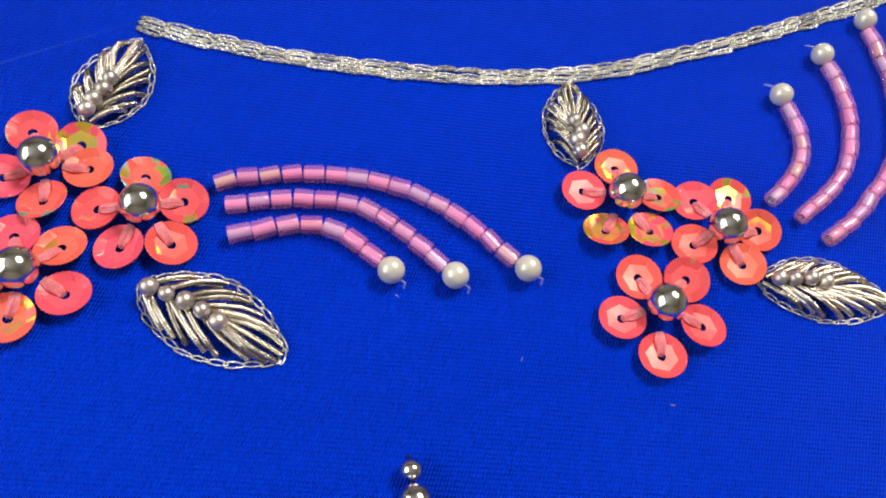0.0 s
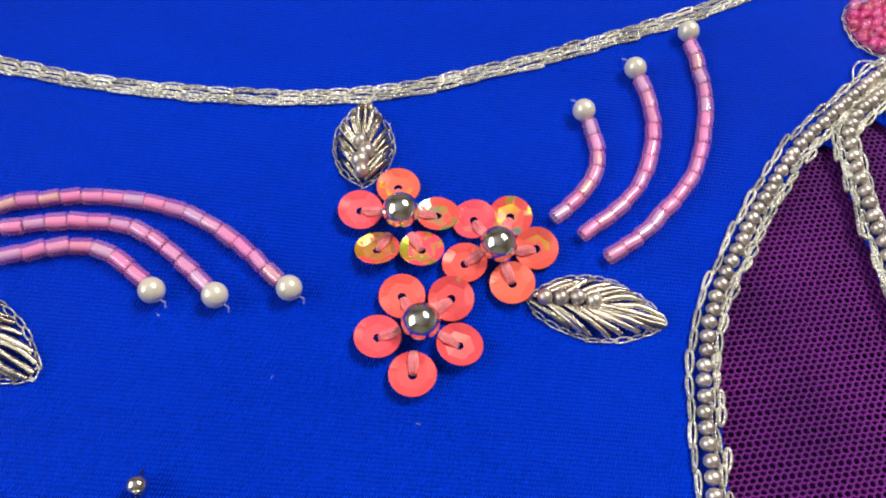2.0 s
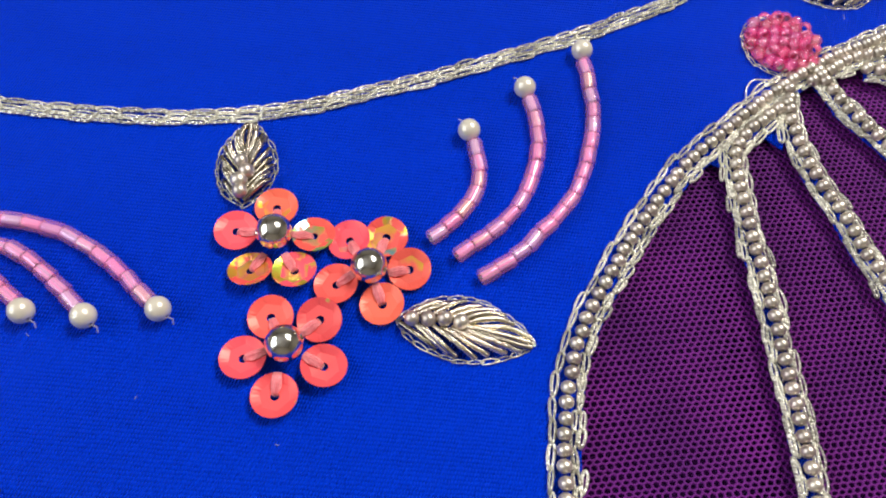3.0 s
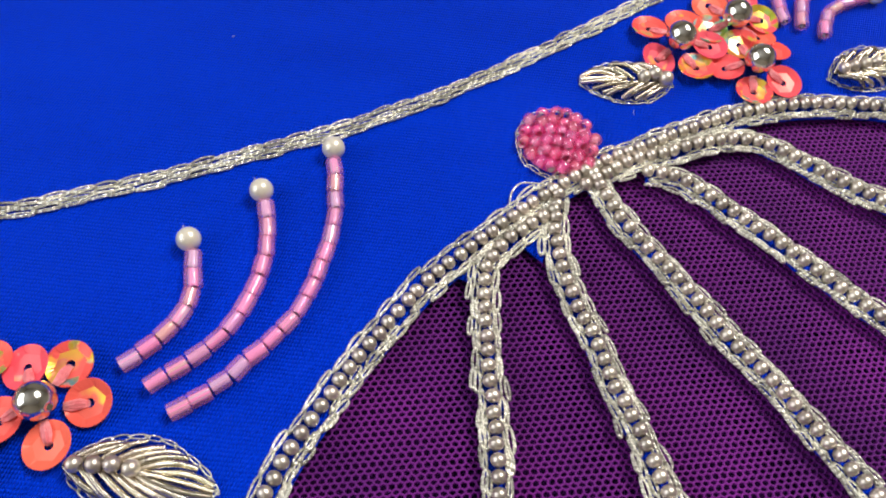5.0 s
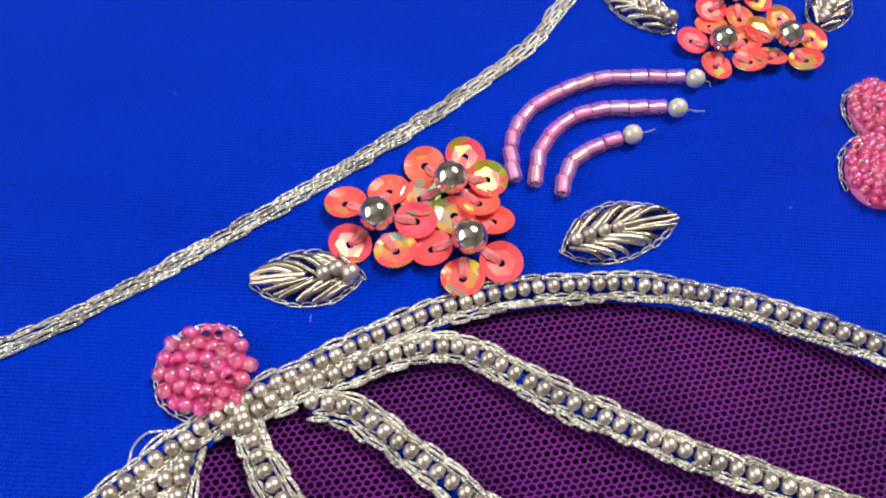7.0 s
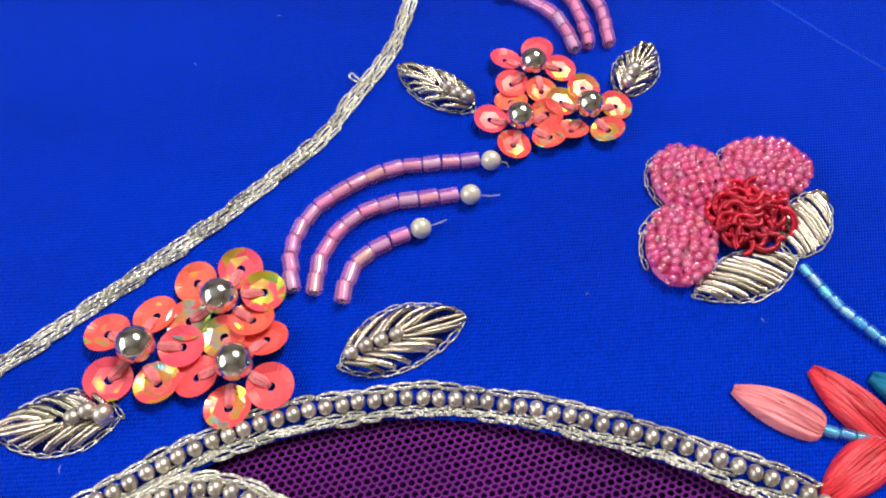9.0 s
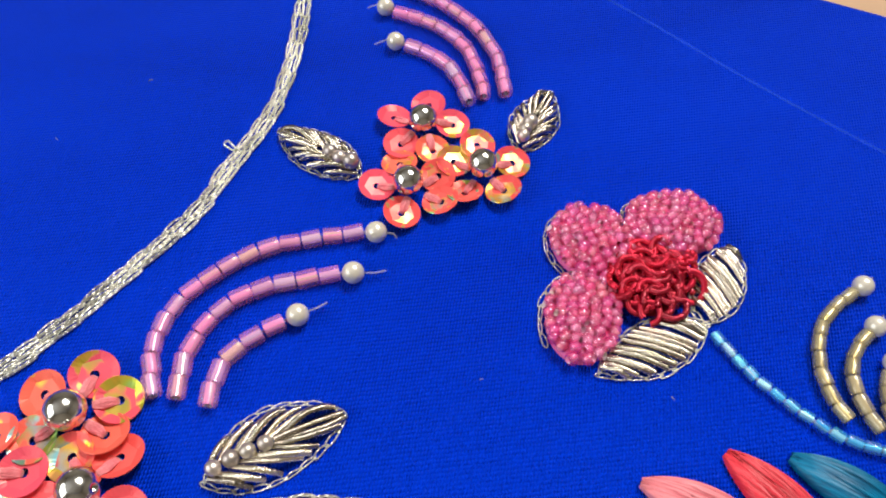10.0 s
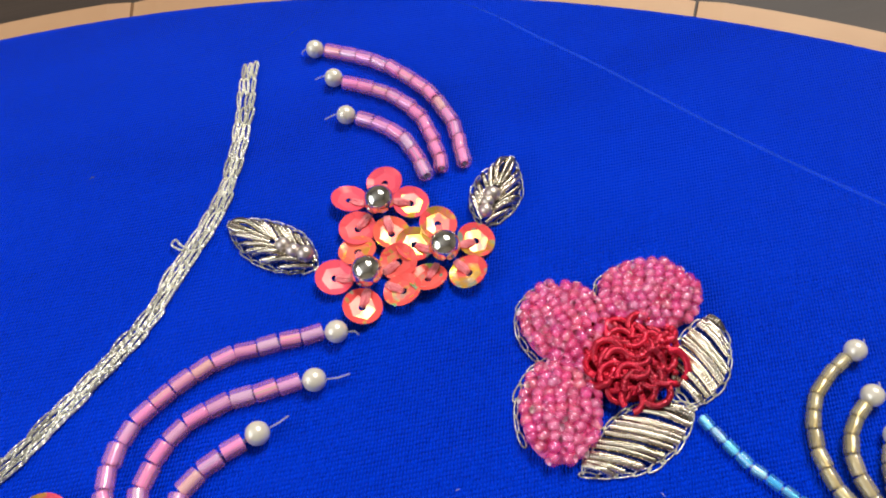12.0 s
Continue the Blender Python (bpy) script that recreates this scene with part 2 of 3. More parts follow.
CHALK = material("chalk_mark", (0.02, 0.1, 0.95), 0.9, 0.0, Specular_IOR_Level=0.1)


def wood_material(name, dark, light, scale=(6, 6, 60)):
    m = material(name, light, 0.55)
    nt, nodes, links, b = nodes_of(m)
    g = noise_tex(nt, coords(nt, scale), 3.0, 6)
    links.new(ramp(nt, g, [(0.3, dark), (0.7, light)]), b.inputs["Base Color"])
    bump(nt, g, 0.3, 0.001)
    return m


see_through(CHALK, (1.0, 1.0, 1.0), 0.65)
BAMBOO = wood_material("bamboo", (0.36, 0.2, 0.1), (0.54, 0.33, 0.18))
BOARD = wood_material("dark_floor", (0.018, 0.011, 0.008), (0.045, 0.028, 0.018), (3, 30, 3))
# tones of the unseen ceiling and walls, chosen for contrast in metal reflections
PLASTER = wood_material("unseen_ceiling", (0.74, 0.71, 0.66), (0.82, 0.79, 0.74), (4, 4, 4))
WALL = wood_material("unseen_wall", (0.32, 0.28, 0.22), (0.4, 0.35, 0.28), (4, 4, 4))

# ---- building helpers ----
WORLD_OF = {}


def to_mesh(name, bm, mat, smooth=True):
    me = bpy.data.meshes.new(name)
    bmesh.ops.scale(bm, vec=(CM, CM, CM), verts=bm.verts)
    bm.normal_update()
    bm.to_mesh(me)
    bm.free()
    if smooth:
        me.polygons.foreach_set("use_smooth", [True] * len(me.polygons))
    me.materials.append(mat)
    return me


def at(x, y, z=0.0, turn=0.0, tilt=None, scale=(1, 1, 1)):
    """A place on the plan, in centimetres and radians."""
    m = Matrix.Translation((x * CM, y * CM, z * CM)) @ Matrix.Rotation(turn, 4, "Z")
    if tilt:
        m = m @ Matrix.Rotation(tilt, 4, "Y")
    return m @ Matrix.Diagonal((*scale, 1))


def place(name, data, m, parent=None, label=""):
    ob = new(name, data)
    if parent:
        ob.parent = parent
        ob.matrix_basis = WORLD_OF[parent].inverted() @ m
    else:
        ob.matrix_basis = m
    WORLD_OF[ob] = m
    if label:
        tagged(ob, label)
    return ob


def thing(name, x, y, z, label, category, group="", kind="", data=None):
    return tagged(place(name, data, at(x, y, z)), label, category, group, kind)


def part(name, bm, mat, parent, label="", m=None, smooth=True):
    """One mesh under a thing; the bmesh is drawn in the plan's centimetres unless m is given."""
    return place(name, to_mesh(name, bm, mat, smooth), m or Matrix.Identity(4), parent, label)


def spline(points, step=0.05, closed=False):
    """Catmull-Rom through the points, resampled at even steps."""
    p = [Vector((*q, 0)) if len(q) == 2 else Vector(q) for q in points]
    n = len(p)
    fine = []
    for i in range(n if closed else n - 1):
        a, b, c, d = (p[(i + k) % n] if closed else p[min(max(i + k, 0), n - 1)] for k in (-1, 0, 1, 2))
        for j in range(16):
            t = j / 16
            fine.append(0.5 * (2 * b + (c - a) * t + (2 * a - 5 * b + 4 * c - d) * t * t + (3 * b - a - 3 * c + d) * t ** 3))
    fine.append(p[0].copy() if closed else p[-1].copy())
    return resample(fine, step)


def resample(fine, step):
    run = [0.0]
    for a, b in zip(fine, fine[1:]):
        run.append(run[-1] + (b - a).length)
    count = max(2, round(run[-1] / step))
    out, k = [], 0
    for i in range(count + 1):
        s = run[-1] * i / count
        while k < len(fine) - 2 and run[k + 1] < s:
            k += 1
        f = (s - run[k]) / max(1e-9, run[k + 1] - run[k])
        out.append(fine[k].lerp(fine[k + 1], min(1, max(0, f))))
    return out


def headings(line):
    out = []
    for i in range(len(line)):
        d = line[min(i + 1, len(line) - 1)] - line[max(i - 1, 0)]
        out.append(math.atan2(d.y, d.x))
    return out


def beside(line, off):
    """The line moved to its left by off."""
    return [p + Vector((-math.sin(h), math.cos(h), 0)) * off for p, h in zip(line, headings(line))]


def tube(bm, line, radius, sides=6, closed=False, caps=True):
    """A round tube along a line; radius: a number or one for each point."""
    rings, n = [], len(line)
    for i, p in enumerate(line):
        a, b = (line[i - 1], line[(i + 1) % n]) if closed else (line[max(i - 1, 0)], line[min(i + 1, n - 1)])
        d = (b - a).normalized() if (b - a).length > 1e-9 else Vector((1, 0, 0))
        side = d.cross(Vector((0, 0, 1)))
        side = side.normalized() if side.length > 1e-4 else Vector((0, 1, 0))
        up = side.cross(d)
        r = radius[i] if isinstance(radius, (list, tuple)) else radius
        rings.append([bm.verts.new(p + r * (math.cos(6.28319 * k / sides) * side + math.sin(6.28319 * k / sides) * up)) for k in range(sides)])
    for i in range(n if closed else n - 1):
        a, b = rings[i], rings[(i + 1) % n]
        for k in range(sides):
            bm.faces.new((a[k], a[(k + 1) % sides], b[(k + 1) % sides], b[k]))
    if caps and not closed:
        bm.faces.new(rings[0][::-1])
        bm.faces.new(rings[-1])
    return bm


def turned(profile, sides=16, closed=True):
    """A solid of revolution round x from (x, r) pairs."""
    bm = bmesh.new()
    rings = [[bm.verts.new((x, r * math.cos(6.28319 * k / sides), r * math.sin(6.28319 * k / sides))) for k in range(sides)] for x, r in profile]
    pairs = list(zip(rings, rings[1:])) + ([(rings[-1], rings[0])] if closed else [])
    for a, b in pairs:
        for k in range(sides):
            bm.faces.new((a[k], b[k], b[(k + 1) % sides], a[(k + 1) % sides]))
    bmesh.ops.recalc_face_normals(bm, faces=bm.faces)
    return bm


def lined(bm, sides):
    """Gives the wall of the hole, the last ring of faces, the lining's material."""
    bm.faces.ensure_lookup_table()
    for f in bm.faces[-sides:]:
        f.material_index = 1
    return bm


def round_bead(name, r, hole, mat, sides=18, rings=12, flat=1.0, lining=None):
    """A drilled round bead whose thread hole runs along x."""
    a0 = math.asin(hole / r)
    prof = [(-r * flat * math.cos(a0 + (math.pi - 2 * a0) * i / rings), r * math.sin(a0 + (math.pi - 2 * a0) * i / rings)) for i in range(rings + 1)]
    bm = turned(prof, sides)
    me = to_mesh(name, lined(bm, sides) if lining else bm, mat)
    if lining:
        me.materials.append(lining)
    return me


def cut_bead(name, length, r, hole, mat, lining, sides=12):
    """A short tube bead along x with softened rims."""
    h = length / 2
    bm = turned([(-h, hole), (-h, r * 0.88), (-h + 0.006, r * 0.96), (-h + 0.018, r), (h - 0.018, r), (h - 0.006, r * 0.96), (h, r * 0.88), (h, hole)], sides)
    me = to_mesh(name, lined(bm, sides), mat)
    me.materials.append(lining)
    me.set_sharp_from_angle(angle=1.0)
    return me


def stitch_mesh(name, length, width, r, mat, strands=2):
    """One chain stitch: loops of thin thread lying in one another, narrow where they leave the cloth and lifted in the middle."""
    bm = bmesh.new()
    for k in range(strands):
        pts, slim, lift = [], 1 - 0.36 * k, r * (0.9 + 1.1 * k)
        for i in range(16):
            a = 6.28319 * i / 16
            x = length * (0.03 * k + (1 - 0.05 * k) * (0.5 - 0.5 * math.cos(a)))
            w = slim * width / 2 * math.sin(a) * (0.62 + 0.38 * x / length)
            pts.append(Vector((x, w, lift + 0.02 * math.sin(math.pi * min(1, x / length)))))
        tube(bm, pts, r, 5, closed=True)
    return to_mesh(name, bm, mat)


STITCH = [stitch_mesh("chain_stitch", 0.34, 0.07 + 0.014 * k, 0.0125, ZARI) for k in range(3)]
NECK_STITCH = [stitch_mesh("chain_stitch", 0.34, 0.07 + 0.012 * k, 0.0125, ZARI, 2) for k in range(3)]
SMALL_STITCH = [stitch_mesh("chain_stitch", 0.2, 0.045 + 0.012 * k, 0.009, ZARI, 1) for k in range(3)]
SEED_BEAD = round_bead("bead", 0.09, 0.024, SEED, 14, 9, 0.9)
TINY_BEAD = round_bead("bead", 0.09, 0.022, SEED, 14, 9, 0.95)
BIG_BEAD = round_bead("centre_bead", 0.215, 0.035, SILVER, 28, 18)
PEARL_BEAD = round_bead("pearl", 0.148, 0.02, PEARL, 24, 16)
ROSE_BEAD = round_bead("bead", 0.083, 0.04, ROSE, 12, 8, 0.85, ROSE_CORE)
FAT_BEAD = round_bead("bead", 0.1, 0.054, ROSE, 14, 9, 0.9, ROSE_CORE)
PINK_TUBE = cut_bead("tube_bead", 0.236, 0.105, 0.056, PINK, CORE)
GOLD_TUBE = cut_bead("tube_bead", 0.198, 0.078, 0.042, GOLD, GOLD_CORE)
AQUA_TUBE = cut_bead("tube_bead", 0.155, 0.064, 0.034, AQUA, AQUA_CORE)


def stitch_row(parent, line, pitch, rng, meshes=STITCH, z=0.0, wander=0.012, length=0.34):
    """Chain stitches in a row along a line of the plan."""
    run = resample(line, pitch)
    for a, b in zip(run, run[1:]):
        d = b - a
        h = math.atan2(d.y, d.x) + rng.uniform(-1, 1) * (0.05 + 3 * wander)
        s = d.length * rng.uniform(1.08, 1.28) / length
        place("chain_stitch", rng.choice(meshes), at(a.x + rng.uniform(-wander, wander), a.y + rng.uniform(-wander, wander), z + rng.uniform(0, 0.012), h, None, (s, rng.uniform(0.85, 1.15), 1)), parent)


def bead_row(parent, line, pitch, rng, mesh, z, wander=0.01, name="bead"):
    run = resample(line, pitch)
    for p, h in zip(run, headings(run)):
        place(name, mesh, at(p.x + rng.uniform(-wander, wander), p.y + rng.uniform(-wander, wander), z + rng.uniform(-0.008, 0.008), h + rng.uniform(-0.25, 0.25)), parent)


# ---- the cloth in its hoop ----
HOOP_X, HOOP_Y, HOOP_R = 12.06, -0.92, 19.81
ARCH = [(6.55, -2.98), (6.55, 0.02), (6.59, 1.67), (6.64, 2.66), (6.88, 3.62), (7.47, 4.7), (8.2, 5.78), (8.83, 6.42), (9.58, 7.11), (10.41, 7.75), (11.31, 8.26),
        (12.36, 8.78), (13.22, 9.05), (14.21, 9.18), (15, 9.15), (15.9, 8.98), (16.89, 8.66), (17.59, 8.37), (18.29, 8.01), (18.88, 7.64), (20.18, 6.41), (21.18, 4.81), (21.79, 2.01), (21.79, -2.99)]
arch = spline(ARCH, 0.1)


def ring_verts(bm, r, z, n=180):
    return [bm.verts.new((HOOP_X + r * math.cos(6.28319 * k / n), HOOP_Y + r * math.sin(6.28319 * k / n), z)) for k in range(n)]


def build_cloth():
    bm = bmesh.new()
    rim = ring_verts(bm, HOOP_R - 0.12, 0.0)
    hole = [bm.verts.new((p.x, p.y, 0)) for p in beside(arch, -0.2)]
    edges = [bm.edges.new((l[i], l[(i + 1) % len(l)])) for l in (rim, hole) for i in range(len(l))]
    bmesh.ops.triangle_fill(bm, use_beauty=True, use_dissolve=False, edges=edges, normal=(0, 0, 1))
    bm.normal_update()
    low = [bm.verts.new((v.co.x, v.co.y, -0.03)) for v in hole]
    for k in range(len(hole)):
        j = (k + 1) % len(hole)
        bm.faces.new((hole[k], hole[j], low[j], low[k]))
    for f in bm.faces:
        if abs(f.normal.z) > 0.9 and f.normal.z < 0:
            f.normal_flip()
    return to_mesh("blue_fabric", bm, BLUE, smooth=False)


def build_rim():
    """The cloth's edge, turned down over the hoop."""
    bm = bmesh.new()
    rings = [ring_verts(bm, HOOP_R + r, z) for r, z in ((-0.12, 0.0), (-0.05, -0.02), (0.0, -0.09), (0.01, -0.6))]
    for last, nxt in zip(rings, rings[1:]):
        for k in range(len(nxt)):
            j = (k + 1) % len(nxt)
            bm.faces.new((last[k], nxt[k], nxt[j], last[j]))
    return bm


cloth = thing("blue_fabric", 0, 0, 0, "royal blue satin cloth stretched tight in a round hoop", "fabric", data=build_cloth())
part("folded_rim", build_rim(), BLUE, cloth, "blue cloth edge turned down over the hoop")


def build_hoop():
    hoop = thing("embroidery_hoop", HOOP_X, HOOP_Y, -0.6, "round pale bamboo embroidery hoop holding the blue cloth", "embroidery hoop")
    rng = random.Random(41)
    for k in range(42):
        bm = bmesh.new()
        a0, a1 = 6.28319 * k / 42 + 0.0012, 6.28319 * (k + 1) / 42 - 0.0012
        lift = rng.uniform(-0.03, 0.03)
        rings = []
        for i in range(9):
            a = a0 + (a1 - a0) * i / 8
            fat = lift - (0.04 if i in (0, 8) else 0.0)
            rings.append([bm.verts.new((HOOP_X + r * math.cos(a), HOOP_Y + r * math.sin(a), z)) for r, z in
                          ((HOOP_R + 0.03, -1.5), (HOOP_R + 0.03, -0.3), (HOOP_R + 0.12, -0.22 + fat), (HOOP_R + 0.62, -0.22 + fat), (HOOP_R + 0.74 + fat, -0.34), (HOOP_R + 0.74 + fat, -1.5))])
        for a, b in zip(rings, rings[1:]):
            for j in range(6):
                bm.faces.new((a[j], b[j], b[(j + 1) % 6], a[(j + 1) % 6]))
        bm.faces.new(rings[0]), bm.faces.new(rings[-1][::-1])
        bmesh.ops.recalc_face_normals(bm, faces=bm.faces)
        part("hoop_strip", bm, BAMBOO, hoop, smooth=False)


build_hoop()


def slab(name, x0, y0, z0, x1, y1, z1, mat, label, category):
    bm = bmesh.new()
    bmesh.ops.create_cube(bm, size=1.0, matrix=Matrix.Translation(((x0 + x1) / 2, (y0 + y1) / 2, (z0 + z1) / 2)) @ Matrix.Diagonal((x1 - x0, y1 - y0, z1 - z0, 1)))
    return tagged(place(name, to_mesh(name, bm, mat, False), Matrix.Identity(4)), label, category, "", "structure")


slab("floor", -240, -240, -5.5, 260, 260, -1.5, BOARD, "dark brown floor under the hoop", "floor")
# walls and ceiling are unseen, added to bounce light and fill reflections
slab("wall_north", -240, 250, -1.5, 260, 260, 255, WALL, "unseen dull ochre wall added to shape reflections", "wall")
slab("wall_south", -240, -240, -1.5, 260, -230, 255, WALL, "unseen dull ochre wall added to shape reflections", "wall")
slab("wall_east", 250, -230, -1.5, 260, 250, 255, WALL, "unseen dull ochre wall added to shape reflections", "wall")
slab("wall_west", -240, -230, -1.5, -230, 250, 255, WALL, "unseen dull ochre wall added to shape reflections", "wall")
slab("ceiling", -240, -240, 255, 260, 260, 265, PLASTER, "unseen pale ceiling added to bounce light", "ceiling")


# ---- the net window ----
def inside(x, y, poly):
    hit = False
    j = len(poly) - 1
    for i in range(len(poly)):
        a, b = poly[i], poly[j]
        if (a.y > y) != (b.y > y) and x < (b.x - a.x) * (y - a.y) / (b.y - a.y) + a.x:
            hit = not hit
        j = i
    return hit


def build_net():
    panel = thing("net_panel", 13, 5, -0.1, "purple net panel let into the blue cloth", "net fabric")
    outline = beside(arch[::3], -0.05)
    verts, faces = [], []
    px, py, turn, half, z = 0.092, 0.064, 0.16, 0.0145, -0.13
    ct, st = math.cos(turn), math.sin(turn)
    rng = random.Random(4)

    def knot(i, j, k):
        # each cell has a left (k = 0) and a right (k = 1) knot of its zigzag
        x = (i + (0.5 if j % 2 else 0.0)) * px + (px * 0.5 if k else 0.0)
        y = j * py + (py * 0.34 if k else 0.0)
        x, y = x + 0.006 * math.sin(31.7 * i + 17.3 * j), y + 0.006 * math.sin(12.9 * i + 41.1 * j + k)
        return (14 + x * ct - y * st, 3.5 + x * st + y * ct)

    def strand(a, b):
        dx, dy = b[0] - a[0], b[1] - a[1]
        l = math.hypot(dx, dy)
        nx, ny = -dy / l * half, dx / l * half
        ex, ey = dx / l * half * 0.7, dy / l * half * 0.7
        n = len(verts)
        a, b = (a[0] - ex, a[1] - ey), (b[0] + ex, b[1] + ey)
        for p in (a, b):
            verts.extend(((p[0] + nx, p[1] + ny, z - half), (p[0], p[1], z + half * 0.7), (p[0] - nx, p[1] - ny, z - half)))
        faces.extend(((n, n + 1, n + 4, n + 3), (n + 1, n + 2, n + 5, n + 4)))

    for j in range(-84, 100):
        for i in range(-98, 104):
            c = knot(i, j, 0)
            if c[1] < -1.5 or not inside(c[0], c[1], outline):
                continue
            a, b, nxt = c, knot(i, j, 1), knot(i + 1, j, 0)
            up = knot(i + (1 if j % 2 else 0), j + 1, 0)
            strand(a, b), strand(b, nxt), strand(b, up)
    me = bpy.data.meshes.new("net")
    me.from_pydata([(x * CM, y * CM, zz * CM) for x, y, zz in verts], [], faces)
    me.polygons.foreach_set("use_smooth", [True] * len(faces))
    me.materials.append(NET)
    tagged(place("net", me, Matrix.Identity(4), panel), "fine purple hexagonal net", kind="stuff")
    bm = bmesh.new()
    bm.faces.new([bm.verts.new((p.x, p.y, -0.5)) for p in beside(arch[::2], 0.6)])
    bmesh.ops.triangulate(bm, faces=bm.faces)
    for f in bm.faces:
        f.normal_update()
        if f.normal.z < 0:
            f.normal_flip()
    part("lining", bm, BACKING, panel, "dark purple lining under the net", smooth=False)


build_net()

RIBS = [
    [(9.88, 7.04), (9.49, 6.75), (9.19, 6.43), (9.03, 6.16), (9.01, 5.78), (9.04, 5.28), (9.1, 4.69), (9.15, 4.27), (9.29, 2.48), (9.4, 0.49)],
    [(9.94, 7.29), (9.89, 6.98), (9.89, 6.68), (9.95, 6.26), (10.12, 5.74), (10.31, 5.37), (10.5, 4.8), (10.71, 4.39), (11.29, 2.89), (12, 0.79)],
    [(10.4, 7.63), (10.52, 7.41), (10.69, 7.05), (11.01, 6.64), (11.45, 6.12), (11.86, 5.56), (12.36, 4.98), (12.72, 4.51), (13.9, 3.01), (15.2, 1.2)],
    [(11.14, 7.75), (11.56, 7.69), (11.86, 7.49), (12.11, 7.3), (12.67, 6.89), (13.26, 6.4), (13.88, 5.9), (14.6, 5.44), (16.2, 4.41), (17.99, 3.21)],
]
LONG_RIB = [(10.3, 7.45), (10.86, 7.86), (11.51, 8.12), (12.12, 8.34), (12.64, 8.4), (13.1, 8.23), (13.61, 7.92), (14.21, 7.63), (15.02, 7.26), (15.9, 6.94), (17.19, 6.41), (18.99, 5.61), (20.58, 4.81)]


def bead_band(name, line, rng, label, group, rows_left, rows_right, cut=None):
    """A row of seed beads between rows of chain stitch, on a strip of blue cloth."""
    m = line[len(line) // 2]
    band = thing(name, m.x, m.y, 0, label, "beaded trim", group)
    if cut:
        bm = bmesh.new()
        l, r = beside(line, cut), beside(line, -cut)
        v = [[bm.verts.new((p.x + rng.uniform(-0.015, 0.015), p.y + rng.uniform(-0.015, 0.015), z)) for p, z in ((a, -0.045), (a, -0.012), (b, -0.012), (b, -0.045))] for a, b in zip(l, r)]
        for a, b in zip(v, v[1:]):
            for k in range(3):
                bm.faces.new((a[k], a[k + 1], b[k + 1], b[k]))
        bmesh.ops.recalc_face_normals(bm, faces=bm.faces)
        part("fabric_strip", bm, BLUE, band, "blue cloth strip under the beads", smooth=False)
    bead_row(band, line, 0.176, rng, SEED_BEAD, 0.085)
    for off in rows_left:
        stitch_row(band, beside(line, off), 0.27, rng, z=0.005, wander=0.02)
    for off in rows_right:
        stitch_row(band, beside(line, -off), 0.22, rng, z=0.005, wander=0.034)
    return band


rng = random.Random(11)
bead_band("bead_border", [p for p in arch if p.y > -0.5], rng, "border of pewter seed beads between silver chain stitches", "", (0.15,), (0.11, 0.165))
for pts in RIBS + [LONG_RIB]:
    bead_band("bead_rib", spline(pts, 0.08), rng, "rib of pewter seed beads edged with silver chain stitch", "ribs on the net", (0.105, 0.15), (0.105, 0.15), 0.125)



def gusset(points):
    """A small corner of blue cloth left where a rib leaves the border."""
    bm = bmesh.new()
    low = [bm.verts.new((x, y, -0.05)) for x, y in points]
    top = [bm.verts.new((x, y, -0.018)) for x, y in points]
    bm.faces.new(top), bm.faces.new(low[::-1])
    for k in range(len(points)):
        j = (k + 1) % len(points)
        bm.faces.new((low[k], low[j], top[j], top[k]))
    bmesh.ops.recalc_face_normals(bm, faces=bm.faces)
    part("cloth_corner", bm, BLUE, cloth, smooth=False)


gusset([(8.46, 6.12), (8.95, 6.35), (8.86, 5.98)])
gusset([(9.45, 6.55), (9.82, 6.86), (9.74, 6.33)])

# ---- neckline of chain stitch ----
NECK = [(-2.66, 6.65), (-1.92, 6.47), (-0.91, 6.31), (0.12, 6.24), (1.5, 6.24), (2.95, 6.45), (4.43, 6.96), (5.95, 7.6), (7.45, 8.3), (8.95, 9.21), (10.33, 10.18),
        (11.4, 10.98), (12.3, 11.69), (13.15, 12.43), (13.8, 13.08), (14.24, 13.78), (14.66, 14.38), (15, 15.26), (15.22, 16.18), (15.34, 17.05)]
neck = spline(NECK, 0.08)
neckline = thing("neckline_trim", 6, 8, 0, "neckline band of three rows of silver zari chain stitch", "embroidered trim")
for off in (-0.135, -0.055, 0.025):
    stitch_row(neckline, beside(neck, off), 0.3, rng, NECK_STITCH, wander=0.01)


# ---- sequin flowers ----
def sequin_mesh():
    """A cupped round sequin, pressed with a hexagon, with a hole in its middle."""
    bm = bmesh.new()
    n = 30
    rings = []
    for hexed, r, z in ((0, 0.05, 0.0), (1, 0.16, 0.006), (0, 0.258, 0.05), (0, 0.264, 0.044), (1, 0.16, -0.004), (0, 0.05, -0.01)):
        ring = []
        for k in range(n):
            a = 6.28319 * k / n
            f = math.cos(math.pi / 6) / math.cos((a % (math.pi / 3)) - math.pi / 6) if hexed else 1.0
            ring.append(bm.verts.new((r * f * math.cos(a) * (1.12 if hexed else 1), r * f * math.sin(a) * (1.12 if hexed else 1), z)))
        rings.append(ring)
    for i in range(6):
        a, b = rings[i], rings[(i + 1) % 6]
        for k in range(n):
            bm.faces.new((a[k], b[k], b[(k + 1) % n], a[(k + 1) % n]))
    bmesh.ops.recalc_face_normals(bm, faces=bm.faces)
    bm.faces.ensure_lookup_table()
    for f in bm.faces[:n]:
        f.material_index = 1
    me = to_mesh("sequin", bm, CORAL, smooth=False)
    me.materials.append(CORAL_FLAT)
    return me


